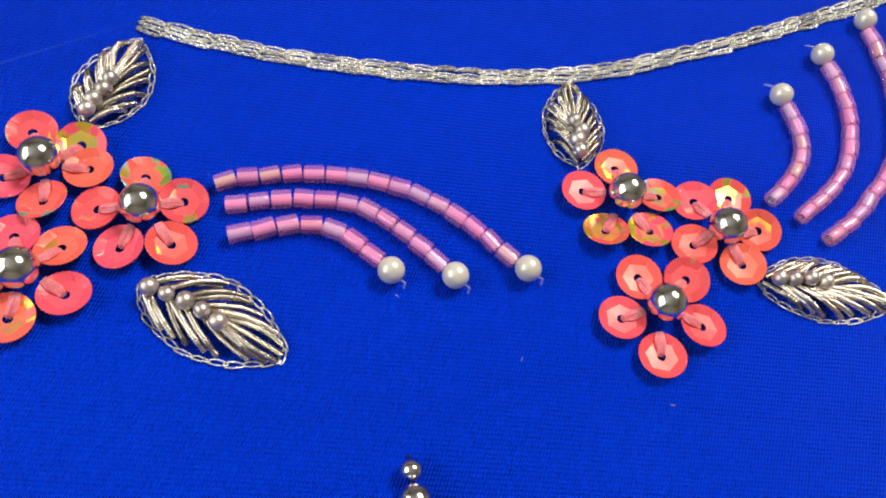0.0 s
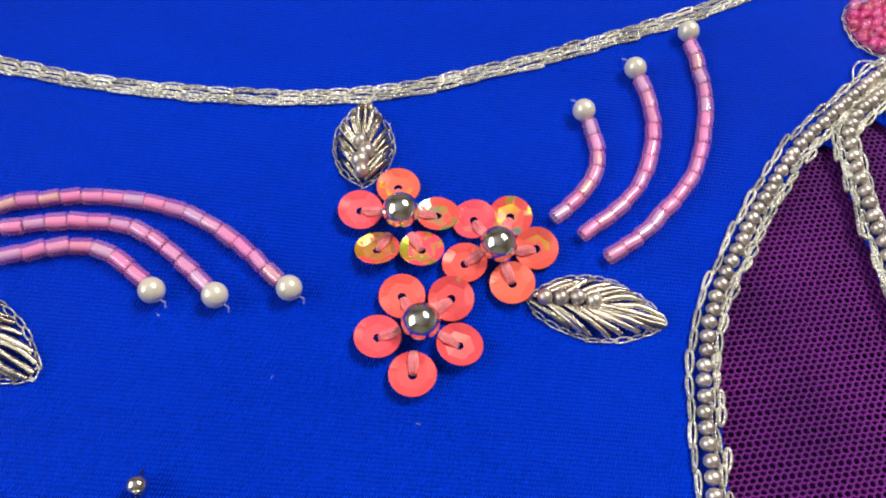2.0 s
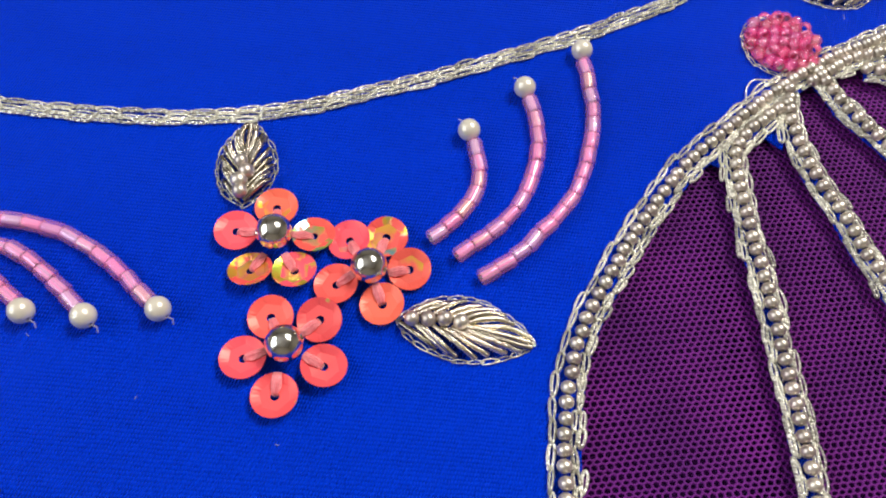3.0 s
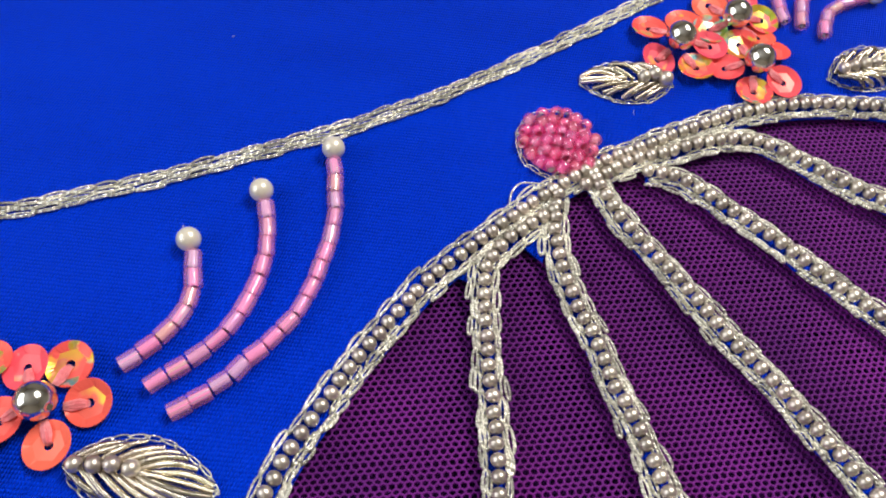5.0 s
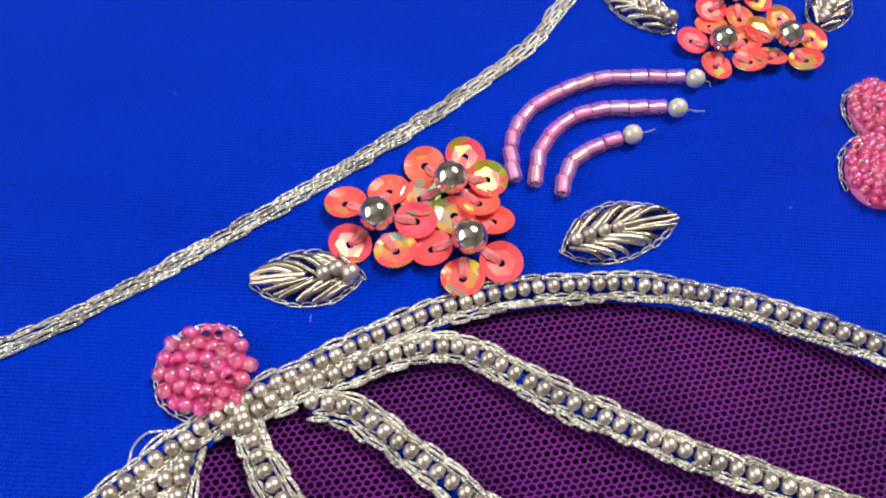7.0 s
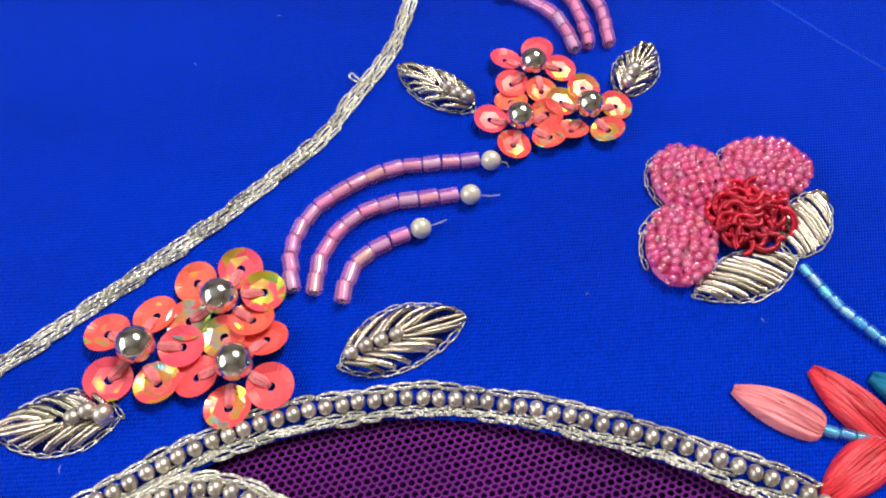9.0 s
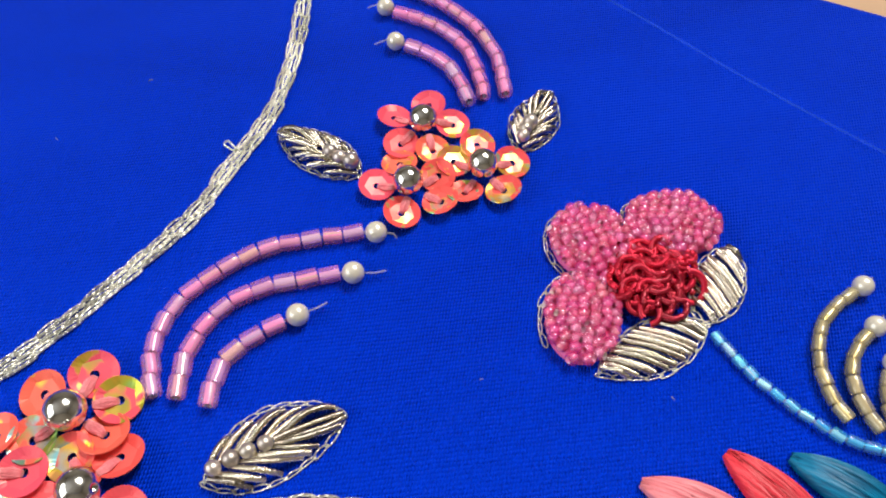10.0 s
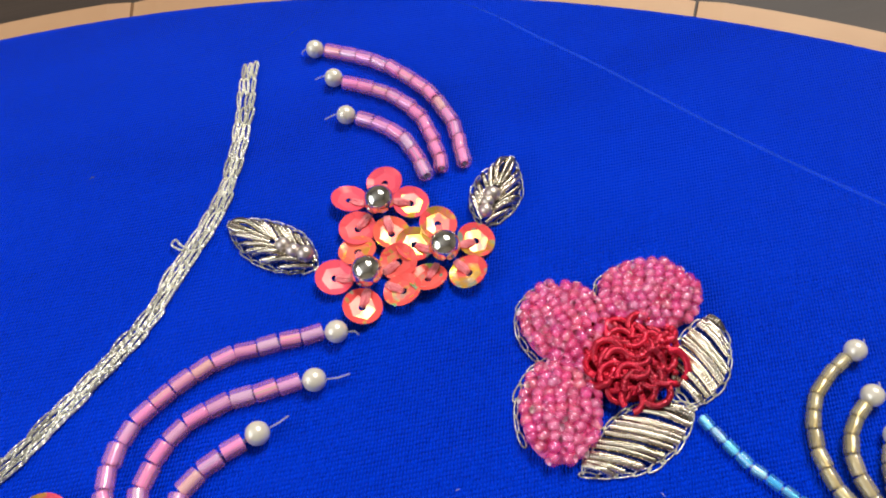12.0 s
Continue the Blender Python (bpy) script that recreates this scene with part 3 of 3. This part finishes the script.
def floss_mesh():
    """A few strands of floss from the sequin's hole back under the centre bead."""
    bm = bmesh.new()
    for k in range(7):
        o = (k - 3) * 0.0135
        sway = 0.006 * math.sin(1.9 * k)
        tube(bm, [Vector((-0.012, o * 0.6, -0.02)), Vector((-0.04, o * 0.85 + sway, 0.034 - abs(o) * 0.5)), Vector((-0.1, o * 1.15 - sway, 0.052 - abs(o) * 0.6)), Vector((-0.17, o * 1.3 + sway, 0.058 - abs(o) * 0.6)), Vector((-0.26, o * 0.8, 0.06))], 0.0125 + 0.002 * (k % 2), 6)
    return to_mesh("thread", bm, FLOSS)


SEQUIN, FLOSS_TIE = sequin_mesh(), floss_mesh()


def sequin_flower(x, y, petals, rng, size):
    f = thing("sequin_flower", x, y, 0, "flower of five coral iridescent sequins round a silver bead", "sequin flower", "sequin flowers")
    for deg, r in petals:
        a = math.radians(deg)
        m = at(x + r * math.cos(a), y + r * math.sin(a), 0.075 + rng.uniform(-0.015, 0.02), a + rng.uniform(-0.1, 0.1), rng.uniform(-0.26, 0.2)) @ Matrix.Rotation(rng.uniform(-0.26, 0.26), 4, "X")
        m = m @ Matrix.Scale(size, 4)
        s = place("sequin", SEQUIN, m @ Matrix.Rotation(rng.uniform(0, 1), 4, "Z"), f)
        place("thread", FLOSS_TIE, m, s, "pink floss tie")
    place("centre_bead", BIG_BEAD, at(x, y, 0.27 * size, rng.uniform(0, 3), rng.uniform(-0.4, 0.4), (size, size, size)), f, "polished silver bead")


NEAR_FLOWERS = [(3.18, 4.51, (96, 0.42, 173, 0.48, 9, 0.45, -119, 0.5, -57, 0.5)), (4.33, 4.14, (124, 0.48, 70, 0.5, 8, 0.48, -152, 0.42, -66, 0.45)), (3.47, 3.14, (121, 0.42, 47, 0.5, -163, 0.48, -23, 0.48, -96, 0.55))]
FIRST_FLOWERS = [(-3.26, 4.44, (118, 0.46, 41, 0.43, -1, 0.46, -79, 0.45, -155, 0.42)), (-2.15, 3.95, (97, 0.44, 180, 0.47, 23, 0.42, -110, 0.47, -47, 0.5)), (-3.18, 3.15, (114, 0.46, 48, 0.44, -23, 0.47, -94, 0.47, -173, 0.42))]
ARCH_FLOWERS = [(11.76, 10.01, (148, 0.47, 74, 0.45, -135, 0.45, -60, 0.47, 0, 0.47)), (12.65, 10.54, (137, 0.44, 67, 0.48, 14, 0.48, -152, 0.42, -36, 0.43)), (12.87, 9.7, (114, 0.43, 47, 0.44, -171, 0.45, -34, 0.45, -100, 0.46))]
FAR_FLOWERS = [(16.8, 13.92, (72, 0.4, 149, 0.42, -5, 0.38, -143, 0.41, -82, 0.43)), (16.48, 12.94, (99, 0.41, 166, 0.4, 19, 0.41, -110, 0.4, -38, 0.46)), (17.43, 13.05, (89, 0.42, 148, 0.39, 11, 0.4, -133, 0.4, -60, 0.41))]
rng = random.Random(21)
for x, y, spots in NEAR_FLOWERS + FIRST_FLOWERS + ARCH_FLOWERS + FAR_FLOWERS:
    sequin_flower(x, y, list(zip(spots[::2], spots[1::2])), rng, 1.0 if x < 15 else 0.88)


# ---- padded leaves of silver coil ----
def coil(bm, line, r):
    """A close-wound wire coil along a line: ridge after ridge."""
    run = resample(line, 0.0068)
    tube(bm, run, [r * (1.0, 0.95, 0.84, 0.95)[i % 4] for i in range(len(run))], 8)
    return bm


def coil_leaf(base, tip, wide, beads, rng, bend=0.0, slant=0.0):
    b, t = Vector((*base, 0)), Vector((*tip, 0))
    ax = t - b
    length = ax.length
    d = ax.normalized()
    n = Vector((-d.y, d.x, 0))
    leaf = thing("silver_leaf", b.x, b.y, 0, "silver wire coil leaf with a row of small beads" if beads else "oval leaf of slanting silver wire coils", "embroidered leaf", "silver leaves")

    def edge(s, side):
        w = wide / 2 * math.sin(math.pi * min(1, max(0, s)) ** 0.9) ** 0.75
        return b + d * (length * s) + n * (side * w + bend * math.sin(math.pi * s))

    outline = [edge(i / 24, 1) for i in range(25)] + [edge(1 - i / 24, -1) for i in range(1, 24)]
    stitch_row(leaf, resample(outline + [outline[0]], 0.04), 0.17, rng, SMALL_STITCH, 0.0, 0.006, 0.2)
    r = 0.042
    if slant:
        count = max(8, round(length / 0.09))
        for i in range(count):
            s = 0.1 + 0.8 * i / (count - 1) + rng.uniform(-0.03, 0.03)
            p, q = edge(s - slant * min(1, 4 * s * (1 - s)), -0.86), edge(s + slant * min(1, 4 * s * (1 - s)), 0.86)
            mid = (p + q) / 2
            part("coil", coil(bmesh.new(), [Vector((*(p.lerp(q, f)).xy, r + 0.06 * math.sin(math.pi * f) + rng.uniform(-0.01, 0.015))) for f in (0, .2, .4, .6, .8, 1)], r), COIL, leaf)
        return
    for side in (1, -1):
        count = 8
        for i in range(count):
            s0, s1 = max(0.02, 0.03 + 0.6 * i / count + rng.uniform(-0.03, 0.03)), min(0.97, 0.3 + 0.76 * i / count + rng.uniform(-0.05, 0.05))
            p = b + d * (length * s0) + n * (bend * math.sin(math.pi * s0) + side * 0.03)
            q = edge(s1, side * rng.uniform(0.74, 0.92))
            lift, thick = rng.uniform(0.06, 0.15), r * rng.uniform(0.84, 1.05)
            line = []
            for k in range(8):
                f = k / 7
                c = p.lerp(q, f) + d * (0.05 * length * math.sin(math.pi * f)) * 0.5 + n * side * 0.05 * math.sin(math.pi * f)
                line.append(Vector((c.x, c.y, r + lift * math.sin(math.pi * min(1, 0.15 + f * 0.85)) + rng.uniform(-0.008, 0.012))))
            part("coil", coil(bmesh.new(), line, thick), COIL, leaf)
    part("coil", coil(bmesh.new(), [Vector((*(b + d * length * s + n * bend * math.sin(math.pi * s)).xy, r + 0.08 * math.sin(math.pi * s))) for s in (0.5, 0.6, 0.7, 0.8, 0.9, 0.97)], r), COIL, leaf)
    for i in range(beads):
        s = 0.1 + 0.115 * i
        p = b + d * (length * s) + n * (bend * math.sin(math.pi * s) + rng.uniform(-0.045, 0.045))
        k = rng.uniform(0.9, 1.22)
        place("bead", TINY_BEAD, at(p.x, p.y, 0.2 + rng.uniform(-0.01, 0.02), rng.uniform(0, 3), rng.uniform(-0.5, 0.5), (k, k, k)), leaf, "small silver bead")


rng = random.Random(5)
for base, tip, wide, beads, bend in [((2.7, 4.95), (2.65, 6.18), 0.74, 4, 0), ((4.7, 3.56), (6.31, 3.36), 0.78, 4, 0.04), ((-2.94, 5), (-2.62, 6.31), 0.85, 4, 0), ((-2.07, 3.13), (-0.51, 2.41), 0.86, 5, 0.03),
                                     ((11.62, 9.29), (10.27, 9.23), 0.72, 3, 0), ((14, 9.64), (15.48, 10.16), 0.78, 4, 0.05), ((15.9, 13.29), (14.91, 14.23), 0.62, 3, 0), ((17.97, 13.34), (18.59, 14.3), 0.62, 3, 0)]:
    coil_leaf(base, tip, wide, beads, rng, bend)
coil_leaf((19.48, 10.55), (18.16, 10.15), 0.62, 0, rng, 0, -0.17)
coil_leaf((19.46, 10.56), (20.13, 11.48), 0.6, 0, rng, 0.0, 0.15)


# ---- strands of tube beads ending in a pearl ----
def strand(points, rng, mesh=PINK_TUBE, pitch=0.245, pearl=True, label="curved strand of pink tube beads ending in a pearl", group="pink strands", tail=0.0, size=1.0):
    line = spline(points, 0.03)
    a = line[0]
    s = thing("bead_strand", a.x, a.y, 0, label, "bead strand", group)
    end = line[-1]
    body = [p for p in line if (p - end).length > 0.145 * size] if pearl else line
    run = resample(body, pitch)
    r = 0.1 if mesh is not AQUA_TUBE else 0.072
    for p, q in zip(run, run[1:]):
        m, h = (p + q) / 2, math.atan2(q.y - p.y, q.x - p.x)
        place("tube_bead", mesh, at(m.x, m.y, r + rng.uniform(-0.005, 0.012), h + rng.uniform(-0.12, 0.12), rng.uniform(-0.08, 0.08), ((q - p).length / pitch * rng.uniform(0.9, 1.0), rng.uniform(0.9, 1.05), 1)) @ Matrix.Rotation(0.55 + rng.uniform(-0.3, 0.3), 4, "X"), s)
    bm = tube(bmesh.new(), [Vector((p.x, p.y, r)) for p in line[::4]] + [Vector((end.x, end.y, r))], 0.024, 6)
    part("thread", bm, THREAD, s, "thread through the beads")
    if pearl:
        h = math.atan2(end.y - body[-1].y, end.x - body[-1].x)
        place("pearl", PEARL_BEAD, at(end.x, end.y, 0.147 * size, h, None, (size, size, size)), s, "cream pearl bead")
        k = Vector((math.cos(h), math.sin(h), 0))
        side = Vector((-k.y, k.x, 0))
        part("thread_end", tube(bmesh.new(), [Vector((*(end + k * 0.13).xy, 0.13)), Vector((*(end + k * (0.19 + tail * 0.4) + side * 0.03).xy, 0.09)), Vector((*(end + k * (0.21 + tail) + side * tail * 0.5).xy, 0.02 + tail * 0.3))], 0.012, 5), THREAD, s, "cut nylon thread end")


rng = random.Random(8)
FIRST_STRANDS = [
    ([(-1.47, 4.36), (-1.07, 4.47), (-0.56, 4.55), (-0.02, 4.55), (0.51, 4.47), (0.92, 4.32), (1.41, 4), (1.79, 3.67), (1.99, 3.51)], 0),
    ([(-1.32, 4.08), (-0.82, 4.19), (-0.31, 4.23), (0.17, 4.17), (0.59, 3.92), (0.99, 3.57), (1.19, 3.38)], 0),
    ([(-1.25, 3.72), (-0.87, 3.83), (-0.53, 3.91), (-0.15, 3.88), (0.16, 3.7), (0.38, 3.52), (0.5, 3.4)], 0),
]
NEAR_STRANDS = [
    ([(5.03, 4.61), (5.36, 4.95), (5.59, 5.32), (5.62, 5.69), (5.54, 6.04), (5.47, 6.21)], 0.06),
    ([(5.35, 4.4), (5.84, 4.81), (6.17, 5.25), (6.35, 5.8), (6.38, 6.33), (6.28, 6.79), (6.21, 6.96)], 0.06),
    ([(5.65, 4.13), (6.02, 4.4), (6.48, 4.89), (6.84, 5.38), (7.04, 5.98), (7.14, 6.64), (7.07, 7.33), (7.02, 7.67)], 0),
]
ARCH_STRANDS = [
    ([(13.46, 10.63), (13.44, 11.22), (13.68, 11.72), (14.12, 12.06), (14.74, 12.32), (15.75, 12.36), (16.01, 12.31)], 0.03),
    ([(13.71, 10.56), (13.82, 11.1), (14.18, 11.58), (14.7, 11.78), (15.52, 11.82), (15.69, 11.79)], 0.16),
    ([(14.03, 10.42), (14.17, 10.86), (14.45, 11.12), (14.86, 11.3), (15.03, 11.34)], 0.14),
]
FAR_STRANDS = [
    ([(17.98, 14.29), (17.99, 15.08), (17.76, 15.79), (17.31, 16.4), (16.72, 16.85), (16.39, 16.99)], 0),
    ([(17.69, 14.29), (17.64, 15.12), (17.34, 15.74), (16.81, 16.15), (16.57, 16.32)], 0.08),
    ([(17.46, 14.22), (17.4, 14.68), (17.21, 15.1), (16.88, 15.43), (16.63, 15.56)], 0.1),
]
for pts, tail in FIRST_STRANDS + NEAR_STRANDS + ARCH_STRANDS + FAR_STRANDS:
    strand(pts, rng, tail=tail, size=1.0 if pts[0][0] < 13 else 0.88)
for pts in [[(20.5, 9.22), (20.43, 9.56), (20.48, 9.89), (20.61, 10.2), (20.9, 10.48), (21.33, 10.68)],
            [(20.77, 9.06), (20.71, 9.39), (20.75, 9.72), (20.96, 10), (21.24, 10.18)],
            [(20.98, 8.94), (20.94, 9.2), (21.04, 9.51), (21.24, 9.75)]]:
    strand(pts, rng, GOLD_TUBE, 0.204, True, "curved strand of champagne gold tube beads ending in a pearl", "gold strands", 0, 0.8)
strand([(19.5, 10.41), (19.75, 9.85), (20.02, 9.46), (20.34, 9.1), (20.73, 8.87), (21.46, 8.62)], rng, AQUA_TUBE, 0.166, False, "stem of aqua glass beads", "aqua stems")
strand([(19.06, 8.43), (19.33, 8.34), (19.69, 8.23), (20.27, 8.11), (20.97, 8.01)], rng, AQUA_TUBE, 0.166, False, "stem of aqua glass beads", "aqua stems")


# ---- domes of rose beads ----
def bead_dome(parent, x, y, rx, ry, turn, rise, pitch, rng, keep=lambda u, v: True, mesh=ROSE_BEAD, gap=0.8):
    """Seed beads in rows over a padded oval."""
    c, s = math.cos(turn), math.sin(turn)
    rows = int(2 * ry / (pitch * gap)) + 1
    for j in range(rows):
        v = -1 + 2 * (j + 0.5) / rows
        span = math.sqrt(max(0, 1 - v * v))
        count = max(1, int(2 * rx * span / pitch))
        for i in range(count):
            u = span * (-1 + 2 * (i + 0.5) / count) + rng.uniform(-0.03, 0.03)
            if not keep(u, v):
                continue
            px, py = u * rx, v * ry + rng.uniform(-0.02, 0.02)
            z = 0.08 + rise * max(0, 1 - u * u - v * v) ** 0.6 + rng.uniform(-0.02, 0.02)
            place("bead", mesh, at(x + px * c - py * s, y + px * s + py * c, z, turn + rng.uniform(-0.9, 0.9), rng.uniform(-0.75, 0.75)), parent)


def pad(parent, x, y, rx, ry, turn, rise, mat=PAD, label="padding under the beads"):
    bm = bmesh.new()
    bmesh.ops.create_uvsphere(bm, u_segments=24, v_segments=10, radius=1.0, matrix=Matrix.Translation((x, y, 0)) @ Matrix.Rotation(turn, 4, "Z") @ Matrix.Diagonal((rx, ry, rise, 1)))
    return part("padding", bm, mat, parent, label)


rng = random.Random(31)
ball = thing("rose_bead_cluster", 9.97, 8.06, 0, "round cluster of rose pink beads in a chain stitch ring", "bead cluster")
pad(ball, 9.95, 8.1, 0.46, 0.46, 0, 0.13)
bead_dome(ball, 9.95, 8.1, 0.52, 0.52, 1.3, 0.1, 0.165, rng, mesh=FAT_BEAD, gap=1.05)
ring = [Vector((9.95 + 0.55 * math.cos(a), 8.1 + 0.55 * math.sin(a), 0)) for a in [0.9 + 4.6 * i / 40 for i in range(41)]]
stitch_row(ball, ring, 0.18, rng, SMALL_STITCH, 0, 0.006, 0.2)

flower = thing("bead_flower", 18.9, 11.2, 0, "rose bead flower with three petals and a crimson coil centre", "beaded flower")
for x, y, rx, ry, turn in ((18.14, 10.82, 0.42, 0.57, -0.3), (18.5, 11.78, 0.48, 0.52, 0.3), (19.52, 11.87, 0.57, 0.44, -0.25)):
    bm = bmesh.new()
    bmesh.ops.create_uvsphere(bm, u_segments=24, v_segments=10, radius=1.0, matrix=Matrix.Translation((x, y, 0)) @ Matrix.Rotation(turn, 4, "Z") @ Matrix.Diagonal((rx * 0.95, ry * 0.95, 0.21, 1)))
    petal = part("petal", bm, PAD, flower, "padded petal covered in rose glass beads")
    bead_dome(petal, x, y, rx, ry, turn, 0.17, 0.112, rng, gap=0.88)
    out = [Vector((x + math.cos(turn) * (rx + .05) * math.cos(a) - math.sin(turn) * (ry + .05) * math.sin(a), y + math.sin(turn) * (rx + .05) * math.cos(a) + math.cos(turn) * (ry + .05) * math.sin(a), 0)) for a in [1.2 + 2.6 * i / 30 for i in range(31)]]
    stitch_row(petal, out, 0.17, rng, SMALL_STITCH, 0, 0.006, 0.2)
pad(flower, 19.03, 11.17, 0.46, 0.44, 0, 0.12, CRIMSON, "crimson padding under the coils")
for k in range(30):
    a, q = 2.4 * k, math.sqrt((k + 0.5) / 30)
    x, y, r = 19.03 + 0.47 * q * math.cos(a), 11.14 + 0.45 * q * math.sin(a), rng.uniform(0.11, 0.185)
    t0, span, lean = rng.uniform(0, 6.28), rng.uniform(4.4, 8.0), rng.uniform(-0.7, 0.7)
    line = []
    for i in range(19):
        w, shrink = t0 + span * i / 18, r * (1 - 0.045 * max(0, span - 5) * i / 18 * 3)
        line.append(Vector((x + shrink * math.cos(w), y + shrink * math.sin(w), 0.12 + 0.08 * (1 - q) + 0.04 * rng.random() * (k % 2) + lean * shrink * math.sin(w) + 0.05 * i / 18)))
    part("wire_loop", coil(bmesh.new(), line, rng.uniform(0.036, 0.046)), CRIMSON, flower, "crimson wire coil loop")


# ---- satin stitched leaves ----
def satin_leaf(base, tip, wide, mat, label, rng, split=False):
    b, t = Vector((*base, 0)), Vector((*tip, 0))
    ax = t - b
    length = ax.length
    bm = bmesh.new()
    nu, nv = 40, 85
    grid = []
    phase = [rng.uniform(0, 1) for _ in range(nv)]
    for i in range(nu):
        s = i / (nu - 1)
        w = wide / 2 * math.sin(math.pi * (0.03 + 0.72 * s)) ** 0.7 * (1 if s < 0.9 else 1 - 22 * (s - 0.9) ** 2)
        row = []
        for j in range(nv):
            v = -1 + 2 * j / (nv - 1)
            z = 0.02 + 0.2 * (1 - v * v) ** 0.55 * math.sin(math.pi * (0.06 + 0.84 * s)) ** 0.5
            z += 0.009 * (1 if j % 2 else -1) * (0.5 + phase[j]) * (1 - v * v)
            if split:
                z -= 0.07 * math.exp(-(v / 0.14) ** 2) * math.exp(-((s - 0.3) / 0.3) ** 2)
            row.append(bm.verts.new((s * length, v * w + 0.02 * math.sin(3 * s + phase[j] * 1.5) * (1 - abs(v)), z)))
        grid.append(row)
    for a, c in zip(grid, grid[1:]):
        for j in range(nv - 1):
            bm.faces.new((a[j], c[j], c[j + 1], a[j + 1]))
    bmesh.ops.recalc_face_normals(bm, faces=bm.faces)
    m = at(b.x, b.y, 0, math.atan2(ax.y, ax.x))
    tagged(place("satin_leaf", to_mesh("satin_leaf", bm, mat), m), label, "embroidered leaf", "satin stitch leaves")


rng = random.Random(3)
satin_leaf((18.26, 8.97), (19.08, 8.46), 0.46, SATIN_ROSE, "padded satin stitch leaf in rose pink floss", rng)
satin_leaf((19.18, 9.12), (19.77, 8.26), 0.5, SATIN_RED, "padded satin stitch leaf in red floss", rng, True)
satin_leaf((18.83, 7.73), (19.71, 8.23), 0.5, SATIN_RED, "padded satin stitch leaf in red floss", rng)
satin_leaf((19.79, 8.98), (20.52, 8.36), 0.46, SATIN_TEAL, "padded satin stitch leaf in teal floss", rng)

# ---- hanging drop, marks and lint ----
drop = thing("bead_drop", 0.78, 1.2, 0, "short drop of silver beads on a dark thread", "bead drop")
place("bead", round_bead("bead", 0.115, 0.03, SILVER, 20, 14, 0.9), at(0.76, 1.33, 0.14, 1.45), drop, "small silver bead")
place("bead", round_bead("bead", 0.165, 0.03, SILVER, 24, 16), at(0.8, 1.05, 0.16, 1.45), drop, "large silver bead")
part("thread", tube(bmesh.new(), [Vector((0.74, 1.5, 0.0)), Vector((0.745, 1.42, 0.08)), Vector((0.76, 1.33, 0.14))], 0.016, 5), DARK_THREAD, drop)


def chalk_line(points, width, label):
    """A thin worn line of chalk that tapers to both ends."""
    line = spline(points, 0.1)
    bm = bmesh.new()
    v = []
    for i, (p, h) in enumerate(zip(line, headings(line))):
        w = width / 2 * min(1.0, 0.15 + 0.06 * i, 0.15 + 0.06 * (len(line) - 1 - i)) * (1 + 0.25 * math.sin(1.7 * i) * math.sin(0.6 * i))
        side = Vector((-math.sin(h), math.cos(h), 0)) * w
        v.append([bm.verts.new((q.x, q.y, 0.004)) for q in (p + side, p - side)])
    for a, b in zip(v, v[1:]):
        bm.faces.new((a[0], a[1], b[1], b[0]))
    bmesh.ops.recalc_face_normals(bm, faces=bm.faces)
    tagged(place("chalk_line", to_mesh("chalk_line", bm, CHALK), Matrix.Identity(4)), label, "chalk line", "guide lines")


chalk_line([(18.59, 17.62), (19.09, 17.12), (19.56, 16.49), (20.3, 15.53), (21.48, 13.89), (22.71, 12.36), (24.0, 10.9)], 0.05, "faint pale guide line drawn on blue cloth")
chalk_line([(15.53, 17.24), (16.22, 17.68), (16.71, 18.1)], 0.022, "faint pale guide line drawn on blue cloth")
chalk_line([(-2.7, 6.62), (-4.06, 5.84), (-5.5, 5.04)], 0.035, "faint pale guide line drawn on blue cloth")


def lint(x, y, length, turn):
    bm = tube(bmesh.new(), [Vector((0, 0, 0.008)), Vector((length * 0.5, length * 0.12, 0.02)), Vector((length, 0, 0.008))], 0.005, 5)
    tagged(place("lint", to_mesh("lint", bm, THREAD), at(x, y, 0, turn)), "tiny pale fibre lying on blue cloth", "lint", "lint specks")


rng = random.Random(17)
for x, y, length in ((11.05, 8.71, 0.09), (0.6, 3.15, 0.05), (3.52, 2.08, 0.05), (5.4, 9.49, 0.05), (8.97, 12.03, 0.08), (11.98, 14.58, 0.06), (18.87, 9.75, 0.05), (13.12, 15.49, 0.06), (16.9, 10.3, 0.04), (1.9, 2.5, 0.04)):
    lint(x, y, length, rng.uniform(0, 3))

loose = thing("loose_thread", 9.5, 7.3, 0, "loose loop of silver zari thread by the beads", "thread loop", "loose threads", data=to_mesh("loose_thread", tube(bmesh.new(), [p - Vector((9.5, 7.3, 0)) for p in spline([(9.31, 7.02, 0.03), (9.33, 7.25, 0.06), (9.44, 7.4, 0.07), (9.62, 7.43, 0.06), (9.86, 7.44, 0.03)], 0.04)], 0.013, 6), ZARI))
knot = thing("loose_thread", 14.3, 14.0, 0, "snagged knot of silver thread beside the neckline", "thread loop", "loose threads", data=to_mesh("loose_thread", tube(bmesh.new(), [p - Vector((14.3, 14.0, 0)) for p in spline([(14.42, 13.92, 0.02), (14.3, 14.03, 0.08), (14.24, 14.14, 0.05), (14.2, 14.04, 0.09), (14.32, 13.95, 0.06), (14.36, 14.06, 0.03)], 0.03)], 0.016, 6), ZARI))
